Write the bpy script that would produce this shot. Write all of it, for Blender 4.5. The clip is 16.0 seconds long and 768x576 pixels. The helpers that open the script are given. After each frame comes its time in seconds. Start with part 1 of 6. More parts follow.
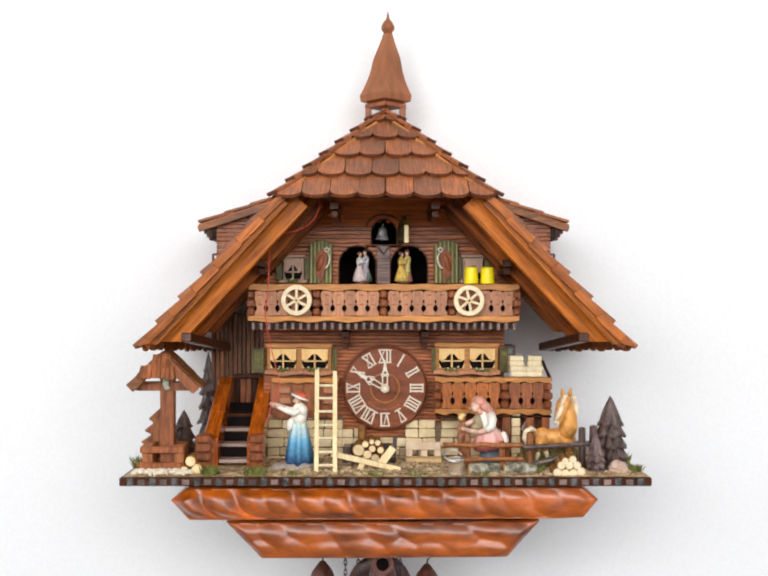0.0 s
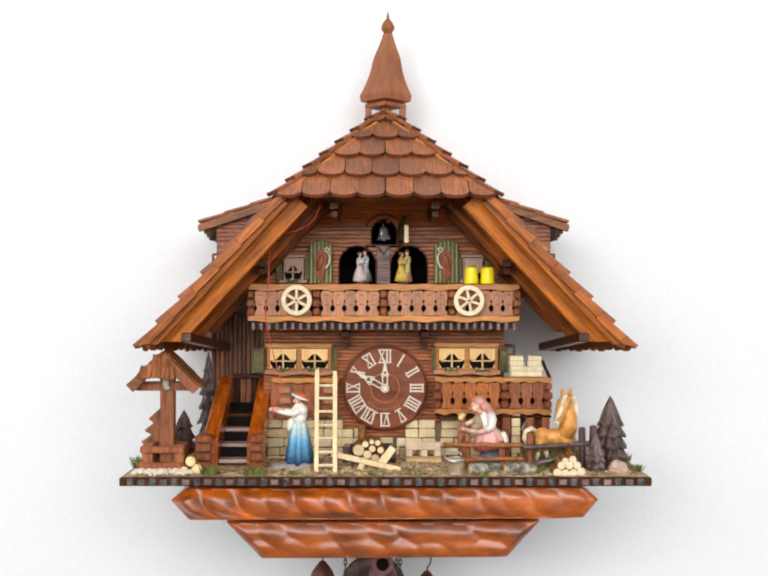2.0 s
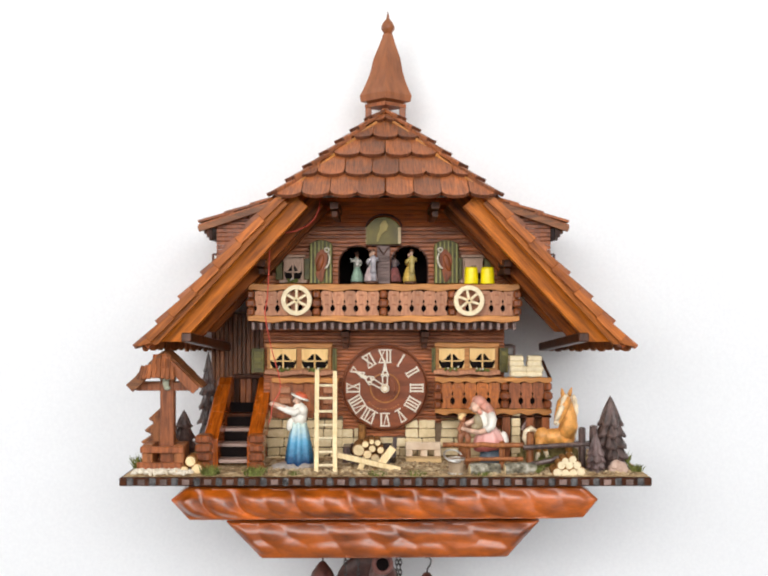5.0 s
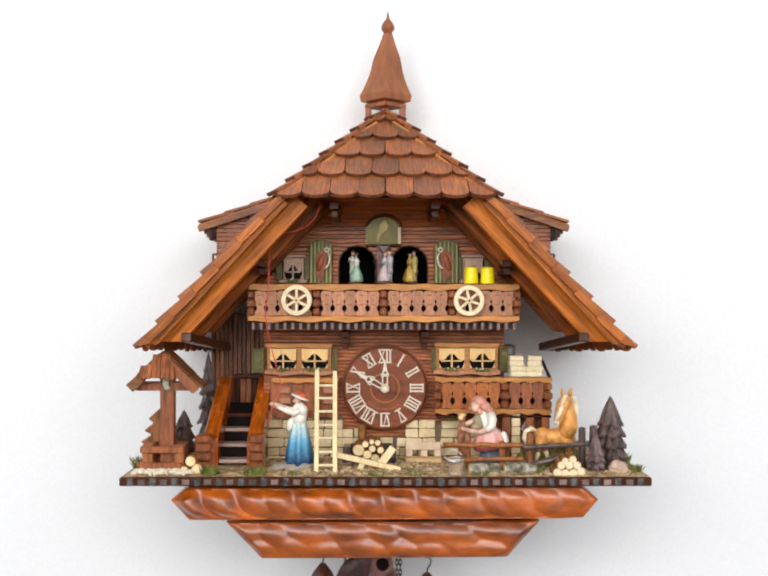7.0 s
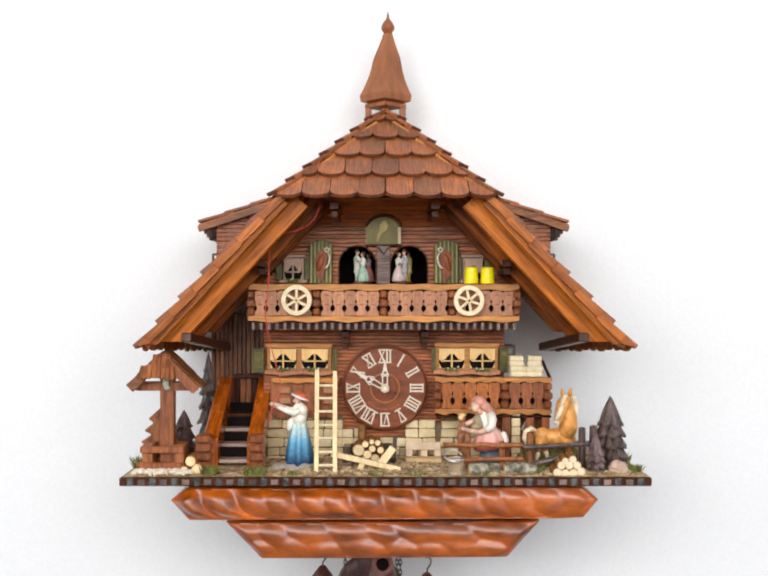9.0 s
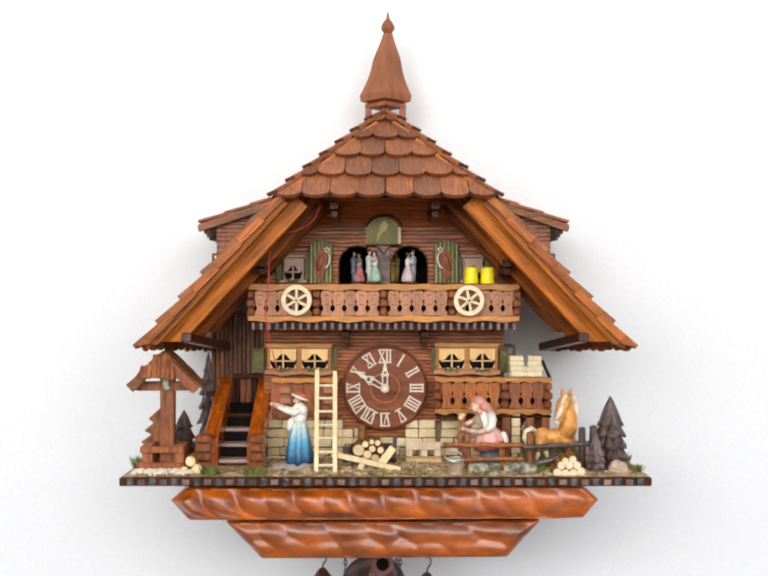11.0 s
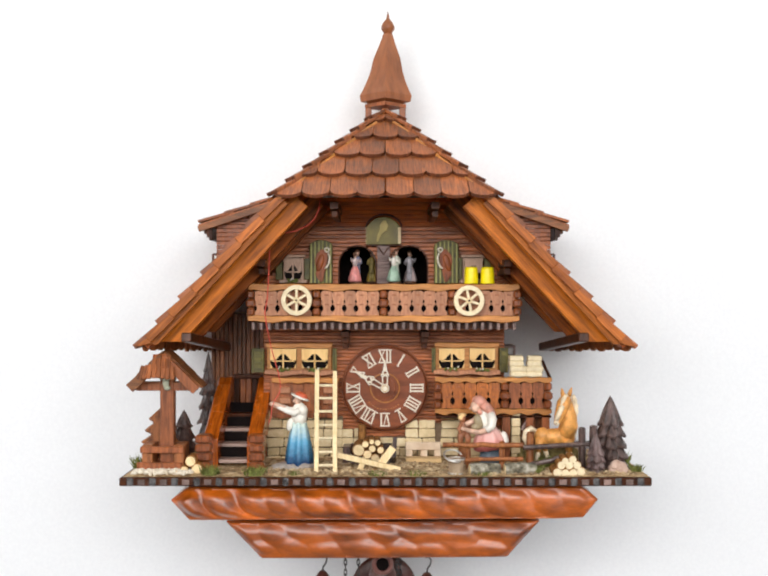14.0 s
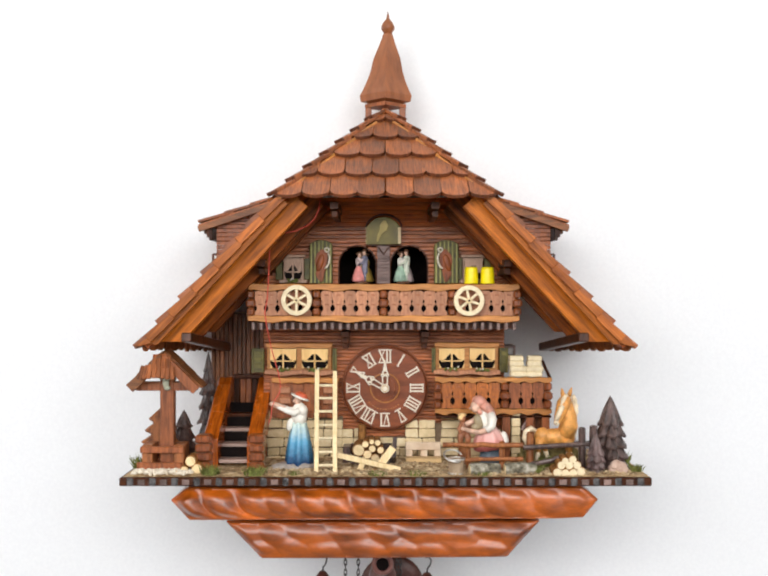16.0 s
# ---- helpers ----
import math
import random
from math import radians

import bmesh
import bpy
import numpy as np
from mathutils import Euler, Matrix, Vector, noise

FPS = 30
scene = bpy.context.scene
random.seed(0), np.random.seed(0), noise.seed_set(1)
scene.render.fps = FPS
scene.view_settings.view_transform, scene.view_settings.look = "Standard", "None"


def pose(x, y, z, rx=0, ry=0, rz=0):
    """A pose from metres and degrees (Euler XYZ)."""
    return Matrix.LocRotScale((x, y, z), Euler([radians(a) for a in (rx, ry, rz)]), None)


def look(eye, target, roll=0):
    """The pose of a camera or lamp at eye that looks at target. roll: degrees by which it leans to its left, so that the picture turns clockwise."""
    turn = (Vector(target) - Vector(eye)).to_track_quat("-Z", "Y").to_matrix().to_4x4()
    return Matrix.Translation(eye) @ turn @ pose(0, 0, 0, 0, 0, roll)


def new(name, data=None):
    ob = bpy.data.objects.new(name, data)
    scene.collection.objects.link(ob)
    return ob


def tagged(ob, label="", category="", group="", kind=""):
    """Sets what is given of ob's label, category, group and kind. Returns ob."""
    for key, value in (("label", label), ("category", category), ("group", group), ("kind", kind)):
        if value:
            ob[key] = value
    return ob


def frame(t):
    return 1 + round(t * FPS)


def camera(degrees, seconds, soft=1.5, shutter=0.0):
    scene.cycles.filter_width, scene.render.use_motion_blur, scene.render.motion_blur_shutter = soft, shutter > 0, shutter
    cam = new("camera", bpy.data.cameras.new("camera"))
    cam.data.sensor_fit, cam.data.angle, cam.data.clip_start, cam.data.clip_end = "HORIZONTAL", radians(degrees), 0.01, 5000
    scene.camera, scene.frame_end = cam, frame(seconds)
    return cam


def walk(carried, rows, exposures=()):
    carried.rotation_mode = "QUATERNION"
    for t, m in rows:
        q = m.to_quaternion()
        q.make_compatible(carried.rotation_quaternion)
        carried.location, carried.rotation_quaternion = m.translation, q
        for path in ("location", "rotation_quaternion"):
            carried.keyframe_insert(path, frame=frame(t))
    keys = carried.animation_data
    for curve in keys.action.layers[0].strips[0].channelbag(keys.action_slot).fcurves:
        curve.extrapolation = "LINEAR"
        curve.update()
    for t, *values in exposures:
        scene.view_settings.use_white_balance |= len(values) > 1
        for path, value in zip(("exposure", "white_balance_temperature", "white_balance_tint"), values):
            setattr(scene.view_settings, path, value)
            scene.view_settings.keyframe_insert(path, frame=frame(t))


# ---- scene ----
cam = camera(40.0, 16.0, soft=2.1)
EYE = (0.0, -1.077, 1.5)
walk(cam, [(0.0, look(EYE, (0.0, 0.0, 1.5))), (16.0, look(EYE, (0.0, 0.0, 1.5)))],
     exposures=[(0.0, 0.0), (16.0, 0.0)])

# ---- light: three unseen panel lamps added behind the viewer, in a made-up white room ----
world = bpy.data.worlds.new("world")
scene.world = world
world.use_nodes = True
sky = world.node_tree.nodes.new("ShaderNodeTexSky")
sky.sky_type = "NISHITA"
sky.sun_disc = False
sky.sun_elevation, sky.sun_rotation = radians(40), radians(200)
world.node_tree.links.new(sky.outputs[0], world.node_tree.nodes["Background"].inputs[0])
world.node_tree.nodes["Background"].inputs[1].default_value = 0.10


def panel_light(name, place, aim, w, h, watts, colour):
    """An unseen panel lamp, added behind the viewer to light the clock."""
    lamp = bpy.data.lights.new(name, "AREA")
    lamp.shape, lamp.size, lamp.size_y = "RECTANGLE", w, h
    lamp.energy, lamp.color = watts, colour
    ob = new(name, lamp)
    ob.matrix_basis = look(place, aim)
    return ob


panel_light("added_panel", (-1.35, -2.98, 2.36), (-1.1, 0.0, 1.60), 1.26, 1.10, 41, (1.0, 0.995, 0.985))
panel_light("added_panel", (0.0, -2.98, 2.36), (0.0, 0.0, 1.60), 1.26, 1.10, 24, (1.0, 0.998, 0.99))
panel_light("added_panel", (1.35, -2.98, 2.36), (1.1, 0.0, 1.60), 1.26, 1.10, 30, (1.0, 1.0, 0.995))


# ---- materials ----
def node(nt, kind, **values):
    n = nt.nodes.new(kind)
    for key, v in values.items():
        n.inputs[key].default_value = v
    return n


def surface(name, rough, metal=0.0, coat=0.0, spec=0.5):
    m = bpy.data.materials.new(name)
    m.use_nodes = True
    b = m.node_tree.nodes["Principled BSDF"]
    b.inputs["Roughness"].default_value = rough
    b.inputs["Metallic"].default_value = metal
    b.inputs["Coat Weight"].default_value = coat
    b.inputs["Coat Roughness"].default_value = 0.2
    b.inputs["Specular IOR Level"].default_value = spec
    return m, m.node_tree, b


def ramp(nt, stops):
    r = nt.nodes.new("ShaderNodeValToRGB")
    while len(r.color_ramp.elements) < len(stops):
        r.color_ramp.elements.new(0.5)
    for e, (p, c) in zip(r.color_ramp.elements, stops):
        e.position, e.color = p, (*c, 1)
    return r


def wood(name, dark, light, stretch=(9, 9, 1), scale=60, rough=0.45, coat=0.0, vary=0.25, bump=0.25, spec=0.4, turn=0.0, stain=True):
    """Grained wood; the grain runs along the axis with the smallest stretch."""
    m, nt, b = surface(name, rough, coat=coat, spec=spec)
    if stain:
        dark, light = ((1.23 * c[0] ** 1.06, 0.95 * c[1] ** 1.12, 0.46 * c[2] ** 1.12) for c in (dark, light))
        dark = tuple(0.66 * v for v in dark)
    co = nt.nodes.new("ShaderNodeTexCoord")
    mp = nt.nodes.new("ShaderNodeMapping")
    mp.inputs["Scale"].default_value = stretch
    # turn the grain first, then stretch it
    rot = nt.nodes.new("ShaderNodeMapping")
    rot.inputs["Rotation"].default_value = (0, radians(turn), 0)
    info = nt.nodes.new("ShaderNodeObjectInfo")
    shift = nt.nodes.new("ShaderNodeVectorMath")
    shift.operation = "MULTIPLY_ADD"
    shift.inputs[1].default_value = (3.1, 1.7, 2.3)
    comb = nt.nodes.new("ShaderNodeCombineXYZ")
    L = nt.links.new
    for i in range(3):
        L(info.outputs["Random"], comb.inputs[i])
    L(comb.outputs[0], shift.inputs[0])
    L(co.outputs["Object"], shift.inputs[2])
    L(shift.outputs[0], rot.inputs["Vector"])
    L(rot.outputs[0], mp.inputs["Vector"])
    grain = node(nt, "ShaderNodeTexNoise", Scale=scale, Detail=5.0, Roughness=0.65)
    L(mp.outputs[0], grain.inputs["Vector"])
    blotch = node(nt, "ShaderNodeTexNoise", Scale=38.0, Detail=3.0)
    L(shift.outputs[0], blotch.inputs["Vector"])
    r = ramp(nt, [(0.3, dark), (0.68, light)])
    L(grain.outputs[0], r.inputs[0])
    # patchy stain and a shade of its own for each piece
    val = nt.nodes.new("ShaderNodeMapRange")
    val.inputs[3].default_value, val.inputs[4].default_value = 1 - vary * 0.8, 1 + vary * 0.8
    L(blotch.outputs[0], val.inputs[0])
    val.inputs[1].default_value, val.inputs[2].default_value = 0.3, 0.7
    rnd = nt.nodes.new("ShaderNodeMapRange")
    rnd.inputs[3].default_value, rnd.inputs[4].default_value = 1 - vary, 1 + vary
    L(info.outputs["Random"], rnd.inputs[0])
    mul = nt.nodes.new("ShaderNodeMath")
    mul.operation = "MULTIPLY"
    L(val.outputs[0], mul.inputs[0])
    L(rnd.outputs[0], mul.inputs[1])
    hsv = nt.nodes.new("ShaderNodeHueSaturation")
    L(mul.outputs[0], hsv.inputs["Value"])
    L(r.outputs[0], hsv.inputs["Color"])
    L(hsv.outputs[0], b.inputs["Base Color"])
    bp = nt.nodes.new("ShaderNodeBump")
    bp.inputs["Strength"].default_value, bp.inputs["Distance"].default_value = bump, 0.0006
    L(grain.outputs[0], bp.inputs["Height"])
    L(bp.outputs[0], b.inputs["Normal"])
    rr = nt.nodes.new("ShaderNodeMapRange")
    rr.inputs[3].default_value, rr.inputs[4].default_value = rough * 0.8, min(1, rough * 1.25)
    L(blotch.outputs[0], rr.inputs[0])
    L(rr.outputs[0], b.inputs["Roughness"])
    return m


def mottled(name, stops, scale=120, rough=0.6, metal=0.0, coat=0.0, bump=0.3, depth=0.0008, detail=4.0, spec=0.5):
    """Painted, stony or metal surface with colour that wanders between the stops."""
    m, nt, b = surface(name, rough, metal, coat, spec)
    co = nt.nodes.new("ShaderNodeTexCoord")
    info = nt.nodes.new("ShaderNodeObjectInfo")
    add = nt.nodes.new("ShaderNodeVectorMath")
    nt.links.new(co.outputs["Object"], add.inputs[0])
    nt.links.new(info.outputs["Random"], add.inputs[1])
    n = node(nt, "ShaderNodeTexNoise", Scale=scale, Detail=detail, Roughness=0.6)
    nt.links.new(add.outputs[0], n.inputs["Vector"])
    r = ramp(nt, stops)
    nt.links.new(n.outputs[0], r.inputs[0])
    nt.links.new(r.outputs[0], b.inputs["Base Color"])
    bp = nt.nodes.new("ShaderNodeBump")
    bp.inputs["Strength"].default_value, bp.inputs["Distance"].default_value = bump, depth
    nt.links.new(n.outputs[0], bp.inputs["Height"])
    nt.links.new(bp.outputs[0], b.inputs["Normal"])
    return m


def two(name, a, b, **kw):
    return mottled(name, [(0.35, a), (0.65, b)], **kw)


WALL = two("white_wall_paint", (0.82, 0.82, 0.825), (0.85, 0.85, 0.852), scale=260, rough=0.85, bump=0.05)
FLOOR = two("grey_bounce_floor", (0.15, 0.15, 0.154), (0.20, 0.20, 0.206), scale=8, rough=0.7, bump=0.1)
SHINGLE = wood("shingle_wood", (0.12, 0.045, 0.024), (0.36, 0.162, 0.088), stretch=(13, 0.55, 1.6), scale=75, rough=0.46, vary=0.34, bump=0.4)
SHINGLEBUTT = wood("dark_shingle_edge", (0.05, 0.020, 0.012), (0.16, 0.065, 0.035), stretch=(9, 1, 1), scale=60, rough=0.5, vary=0.25)
ORANGE_TURNED = {s: wood("amber_wood_slanting", (0.22, 0.080, 0.014), (0.48, 0.200, 0.036), stretch=(9, 9, 0.7), scale=34, rough=0.4, spec=0.2, vary=0.12, turn=s * 43) for s in (-1, 1)}
BARGE_TURNED = {s: wood("brown_amber_wood_slanting", (0.17, 0.068, 0.020), (0.38, 0.165, 0.050), stretch=(9, 9, 0.7), scale=34, rough=0.42, spec=0.2, vary=0.12, turn=s * 43) for s in (-1, 1)}
VERGE_TURNED = {s: wood("verge_wood_slanting", (0.24, 0.090, 0.034), (0.46, 0.205, 0.085), stretch=(9, 9, 0.7), scale=40, rough=0.42, spec=0.25, vary=0.28, turn=s * 43) for s in (-1, 1)}
# amber wood darkened for the shade under the roof
RAFTER_SHADED = {s: wood("shaded_rafter_wood_slanting", (0.08, 0.028, 0.006), (0.29, 0.108, 0.021), stretch=(9, 9, 0.7), scale=34, rough=0.42, spec=0.2, turn=s * 43) for s in (-1, 1)}
SOFFIT = wood("soffit_wood", (0.17, 0.05, 0.014), (0.42, 0.145, 0.042), stretch=(9, 1, 9), scale=36, rough=0.45)
# wall wood brightened to orange for the warm light under the eave
GABLE_GLOW = wood("gable_glow_wood", (0.32, 0.098, 0.018), (0.56, 0.195, 0.040), stretch=(1, 9, 9), scale=40, rough=0.45, spec=0.25)
RAIL = wood("rail_wood", (0.34, 0.128, 0.030), (0.61, 0.255, 0.062), stretch=(1, 9, 9), scale=50, rough=0.38, vary=0.15, stain=False)
PINK = wood("balustrade_wood", (0.30, 0.118, 0.056), (0.54, 0.240, 0.118), stretch=(9, 9, 2), scale=60, rough=0.42, vary=0.15, stain=False)
WALLWOOD = wood("house_wall_wood", (0.145, 0.060, 0.046), (0.53, 0.250, 0.195), stretch=(1, 10, 10), scale=60, rough=0.36, coat=0.15, vary=0.2, bump=0.5, spec=0.3)
DARKPLANK = wood("dark_plank_wood", (0.070, 0.038, 0.032), (0.33, 0.185, 0.160), stretch=(10, 10, 1), scale=60, rough=0.4, coat=0.15, vary=0.3, bump=0.5)
LOGEND = wood("polished_log_end", (0.10, 0.034, 0.018), (0.28, 0.120, 0.070), stretch=(9, 9, 1.2), scale=45, rough=0.28, coat=0.4, vary=0.15)
CHESTNUT = wood("chestnut_wood", (0.15, 0.064, 0.042), (0.34, 0.155, 0.100), stretch=(9, 9, 1.2), scale=45, rough=0.42, vary=0.14)
CARVED = wood("carved_base_wood", (0.10, 0.029, 0.005), (0.46, 0.150, 0.018), stretch=(1, 3.0, 3.0), scale=20, rough=0.34, coat=1.0, vary=0.3, bump=0.06)
CARVED.node_tree.nodes["Principled BSDF"].inputs["Coat Roughness"].default_value = 0.33
STAIRWOOD = wood("stair_wood", (0.17, 0.045, 0.008), (0.52, 0.175, 0.030), stretch=(12, 1, 1), scale=40, rough=0.26, coat=0.5)
DARK = wood("dark_stained_wood", (0.026, 0.012, 0.009), (0.095, 0.045, 0.032), stretch=(4, 4, 1), scale=80, rough=0.32, vary=0.3, spec=0.2)
TURRETWOOD = wood("turret_wood", (0.25, 0.122, 0.085), (0.31, 0.152, 0.108), stretch=(4, 4, 1), scale=22, rough=0.34, vary=0.04, bump=0.02)
DIALWOOD = wood("dial_wood", (0.17, 0.066, 0.044), (0.235, 0.094, 0.064), stretch=(1, 4, 4), scale=50, rough=0.33, vary=0.05, bump=0.06)
BONE = two("bone_white", (0.72, 0.62, 0.48), (0.82, 0.74, 0.6), scale=300, rough=0.45, bump=0.05)
PALE = wood("pale_pine_wood", (0.66, 0.48, 0.24), (0.85, 0.68, 0.40), stretch=(5, 5, 1), scale=60, rough=0.55, vary=0.1, bump=0.15, stain=False)
CREAM = wood("cream_wood", (0.66, 0.52, 0.31), (0.82, 0.70, 0.47), stretch=(4, 4, 4), scale=60, rough=0.55, vary=0.08, bump=0.15, stain=False)
STONE = mottled("sandstone", [(0.3, (0.56, 0.42, 0.22)), (0.55, (0.74, 0.58, 0.34)), (0.75, (0.82, 0.70, 0.47))], scale=90, rough=0.85, bump=0.5)
MORTAR = two("mortar", (0.13, 0.085, 0.05), (0.22, 0.15, 0.09), scale=200, rough=0.95)
YELLOW = two("yellow_paint", (0.85, 0.66, 0.0), (0.92, 0.74, 0.005), scale=150, rough=0.4, bump=0.05)
# near-black that stands in for the shade inside openings
BLACK = two("opening_shade", (0.006, 0.004, 0.004), (0.012, 0.008, 0.007), scale=100, rough=0.95, spec=0.1)
MOSS = mottled("moss_ground", [(0.3, (0.12, 0.068, 0.028)), (0.48, (0.42, 0.27, 0.125)), (0.68, (0.72, 0.55, 0.33))], scale=170, rough=0.95, bump=1.0, depth=0.002)
GRASS = two("grass_fibre", (0.075, 0.085, 0.014), (0.22, 0.235, 0.05), scale=200, rough=0.9)
GREEN = two("green_paint", (0.045, 0.037, 0.004), (0.125, 0.102, 0.012), scale=120, rough=0.5)
OLIVE = two("olive_paint", (0.070, 0.055, 0.006), (0.16, 0.130, 0.018), scale=160, rough=0.5)
LIME = two("lime_paint", (0.30, 0.27, 0.07), (0.42, 0.38, 0.11), scale=120, rough=0.55)
IRON = two("dark_iron", (0.05, 0.045, 0.042), (0.12, 0.11, 0.10), scale=200, rough=0.45, metal=0.6)
BRASS = two("worn_brass", (0.060, 0.044, 0.005), (0.160, 0.118, 0.016), scale=45, rough=0.26, metal=0.3, bump=0.03)
GOLD = two("gold_paint", (0.26, 0.19, 0.04), (0.42, 0.32, 0.09), scale=80, rough=0.32, metal=0.2)
BEIGE = wood("beige_frame_wood", (0.40, 0.235, 0.155), (0.58, 0.375, 0.265), stretch=(9, 9, 2), scale=60, rough=0.5, vary=0.1, stain=False)
STEEL = two("tin", (0.6, 0.57, 0.52), (0.75, 0.72, 0.68), scale=100, rough=0.3, metal=0.8)
RED = two("red_cord", (0.52, 0.05, 0.025), (0.64, 0.08, 0.045), scale=400, rough=0.6)
NOTCH = wood("notch_wood", (0.10, 0.06, 0.05), (0.24, 0.16, 0.135), stretch=(2, 2, 2), scale=80, rough=0.4, vary=0.6, stain=False)
GREYWOOD = wood("weathered_wood", (0.11, 0.066, 0.056), (0.29, 0.195, 0.170), stretch=(1, 9, 9), scale=60, rough=0.5, vary=0.15, stain=False)
AMBERSLAT = wood("amber_slat_wood", (0.20, 0.078, 0.026), (0.42, 0.185, 0.068), stretch=(9, 9, 2), scale=50, rough=0.42, vary=0.15)
EDGEBLOCK = two("slate_edge_block", (0.030, 0.026, 0.025), (0.12, 0.110, 0.108), scale=150, rough=0.2, coat=0.5, bump=0.1)
BARKBROWN = wood("brown_trim_wood", (0.10, 0.05, 0.03), (0.27, 0.145, 0.085), stretch=(1, 6, 6), scale=50, rough=0.45, vary=0.15)
HIPSHINGLE = wood("small_shingle_wood", (0.12, 0.052, 0.032), (0.36, 0.165, 0.100), stretch=(9, 9, 1), scale=50, rough=0.5, vary=0.3)
HONEY = wood("honey_plank_wood", (0.52, 0.32, 0.13), (0.72, 0.50, 0.24), stretch=(1, 6, 6), scale=50, rough=0.5, vary=0.1, stain=False)
TREADWOOD = wood("light_tread_wood", (0.30, 0.19, 0.15), (0.52, 0.375, 0.31), stretch=(1, 9, 9), scale=60, rough=0.4, vary=0.1, stain=False)


# ---- building helpers ----
class Form:
    """A mesh in the making; each call adds one closed piece in world space."""

    def __init__(self):
        self.bm = bmesh.new()
        self.slot = 0

    def add(self, tmp, bevel=0.0, m=None, segments=1):
        if bevel:
            bmesh.ops.bevel(tmp, geom=list(tmp.edges), offset=bevel, segments=segments, affect="EDGES", clamp_overlap=True)
        if m is not None:
            tmp.transform(m)
        for f in tmp.faces:
            f.material_index = self.slot
        me = bpy.data.meshes.new("tmp")
        tmp.to_mesh(me)
        tmp.free()
        self.bm.from_mesh(me)
        bpy.data.meshes.remove(me)
        return self

    def box(self, x0, x1, y0, y1, z0, z1, bevel=0.0004, m=None):
        t = bmesh.new()
        bmesh.ops.create_cube(t, size=1)
        for v in t.verts:
            v.co = Vector(((x0 + x1) / 2 + v.co.x * (x1 - x0), (y0 + y1) / 2 + v.co.y * (y1 - y0), (z0 + z1) / 2 + v.co.z * (z1 - z0)))
        return self.add(t, bevel, m)

    def beam(self, a, b, w, h, up=(0, 0, 1), bevel=0.0004):
        """A bar from a to b, w wide and h high."""
        a, b = Vector(a), Vector(b)
        d = (b - a).normalized()
        s = d.cross(Vector(up)).normalized()
        u = s.cross(d)
        m = Matrix((s, d, u)).transposed().to_4x4()
        m.translation = (a + b) / 2
        return self.box(-w / 2, w / 2, -(b - a).length / 2, (b - a).length / 2, -h / 2, h / 2, bevel, m)

    def slab(self, outline, y0, y1, bevel=0.0, m=None, segments=1):
        """An outline of (x, z) in front view, thick from y0 to y1."""
        t = bmesh.new()
        vs = [t.verts.new((x, y0, z)) for x, z in outline]
        f = t.faces.new(vs)
        r = bmesh.ops.extrude_face_region(t, geom=[f])
        for v in r["geom"]:
            if isinstance(v, bmesh.types.BMVert):
                v.co.y = y1
        bmesh.ops.recalc_face_normals(t, faces=t.faces)
        return self.add(t, bevel, m, segments)

    def rod(self, a, b, r0, r1=None, n=10, bevel=0.0):
        a, b = Vector(a), Vector(b)
        t = bmesh.new()
        bmesh.ops.create_cone(t, cap_ends=True, segments=n, radius1=r0, radius2=r0 if r1 is None else r1, depth=(b - a).length)
        m = (b - a).to_track_quat("Z", "Y").to_matrix().to_4x4()
        m.translation = (a + b) / 2
        return self.add(t, bevel, m)

    def ball(self, c, r, m=None, n=12):
        """An ellipsoid about c with the radii r."""
        t = bmesh.new()
        bmesh.ops.create_uvsphere(t, u_segments=n, v_segments=max(6, n * 2 // 3), radius=1)
        r = r if isinstance(r, (tuple, list)) else (r, r, r)
        mm = Matrix.Translation(c) @ (m if m is not None else Matrix()) @ Matrix.Diagonal((*r, 1))
        return self.add(t, 0, mm)

    def lathe(self, profile, c, n=16, m=None, squash=1.0, waves=0, depth=0.0):
        """A turned shape: (radius, height) pairs about the upright axis through c; waves and depth give it folds."""
        t = bmesh.new()
        rings = []
        for r, z in profile:
            ring = []
            for i in range(n):
                a = 2 * math.pi * i / n
                k = 1 + (depth * math.sin(waves * a) if waves else 0)
                ring.append(t.verts.new((r * k * math.cos(a), r * k * squash * math.sin(a), z)))
            rings.append(ring)
        for p, q in zip(rings, rings[1:]):
            for i in range(n):
                t.faces.new((p[i], p[(i + 1) % n], q[(i + 1) % n], q[i]))
        t.faces.new(list(reversed(rings[0])))
        t.faces.new(rings[-1])
        return self.add(t, 0, Matrix.Translation(c) @ (m if m is not None else Matrix()))

    def tube(self, points, r, n=6):
        """A round cord through the points; r: one radius, or one each."""
        t = bmesh.new()
        pts = [Vector(p) for p in points]
        rings = []
        for i, p in enumerate(pts):
            d = (pts[min(i + 1, len(pts) - 1)] - pts[max(i - 1, 0)]).normalized()
            s = d.orthogonal().normalized() if i == 0 else (s - d * s.dot(d)).normalized()
            u = d.cross(s)
            rad = r[i] if isinstance(r, (list, tuple)) else r
            rings.append([t.verts.new(p + rad * (math.cos(2 * math.pi * k / n) * s + math.sin(2 * math.pi * k / n) * u)) for k in range(n)])
        for p, q in zip(rings, rings[1:]):
            for k in range(n):
                t.faces.new((p[k], p[(k + 1) % n], q[(k + 1) % n], q[k]))
        t.faces.new(list(reversed(rings[0])))
        t.faces.new(rings[-1])
        return self.add(t)

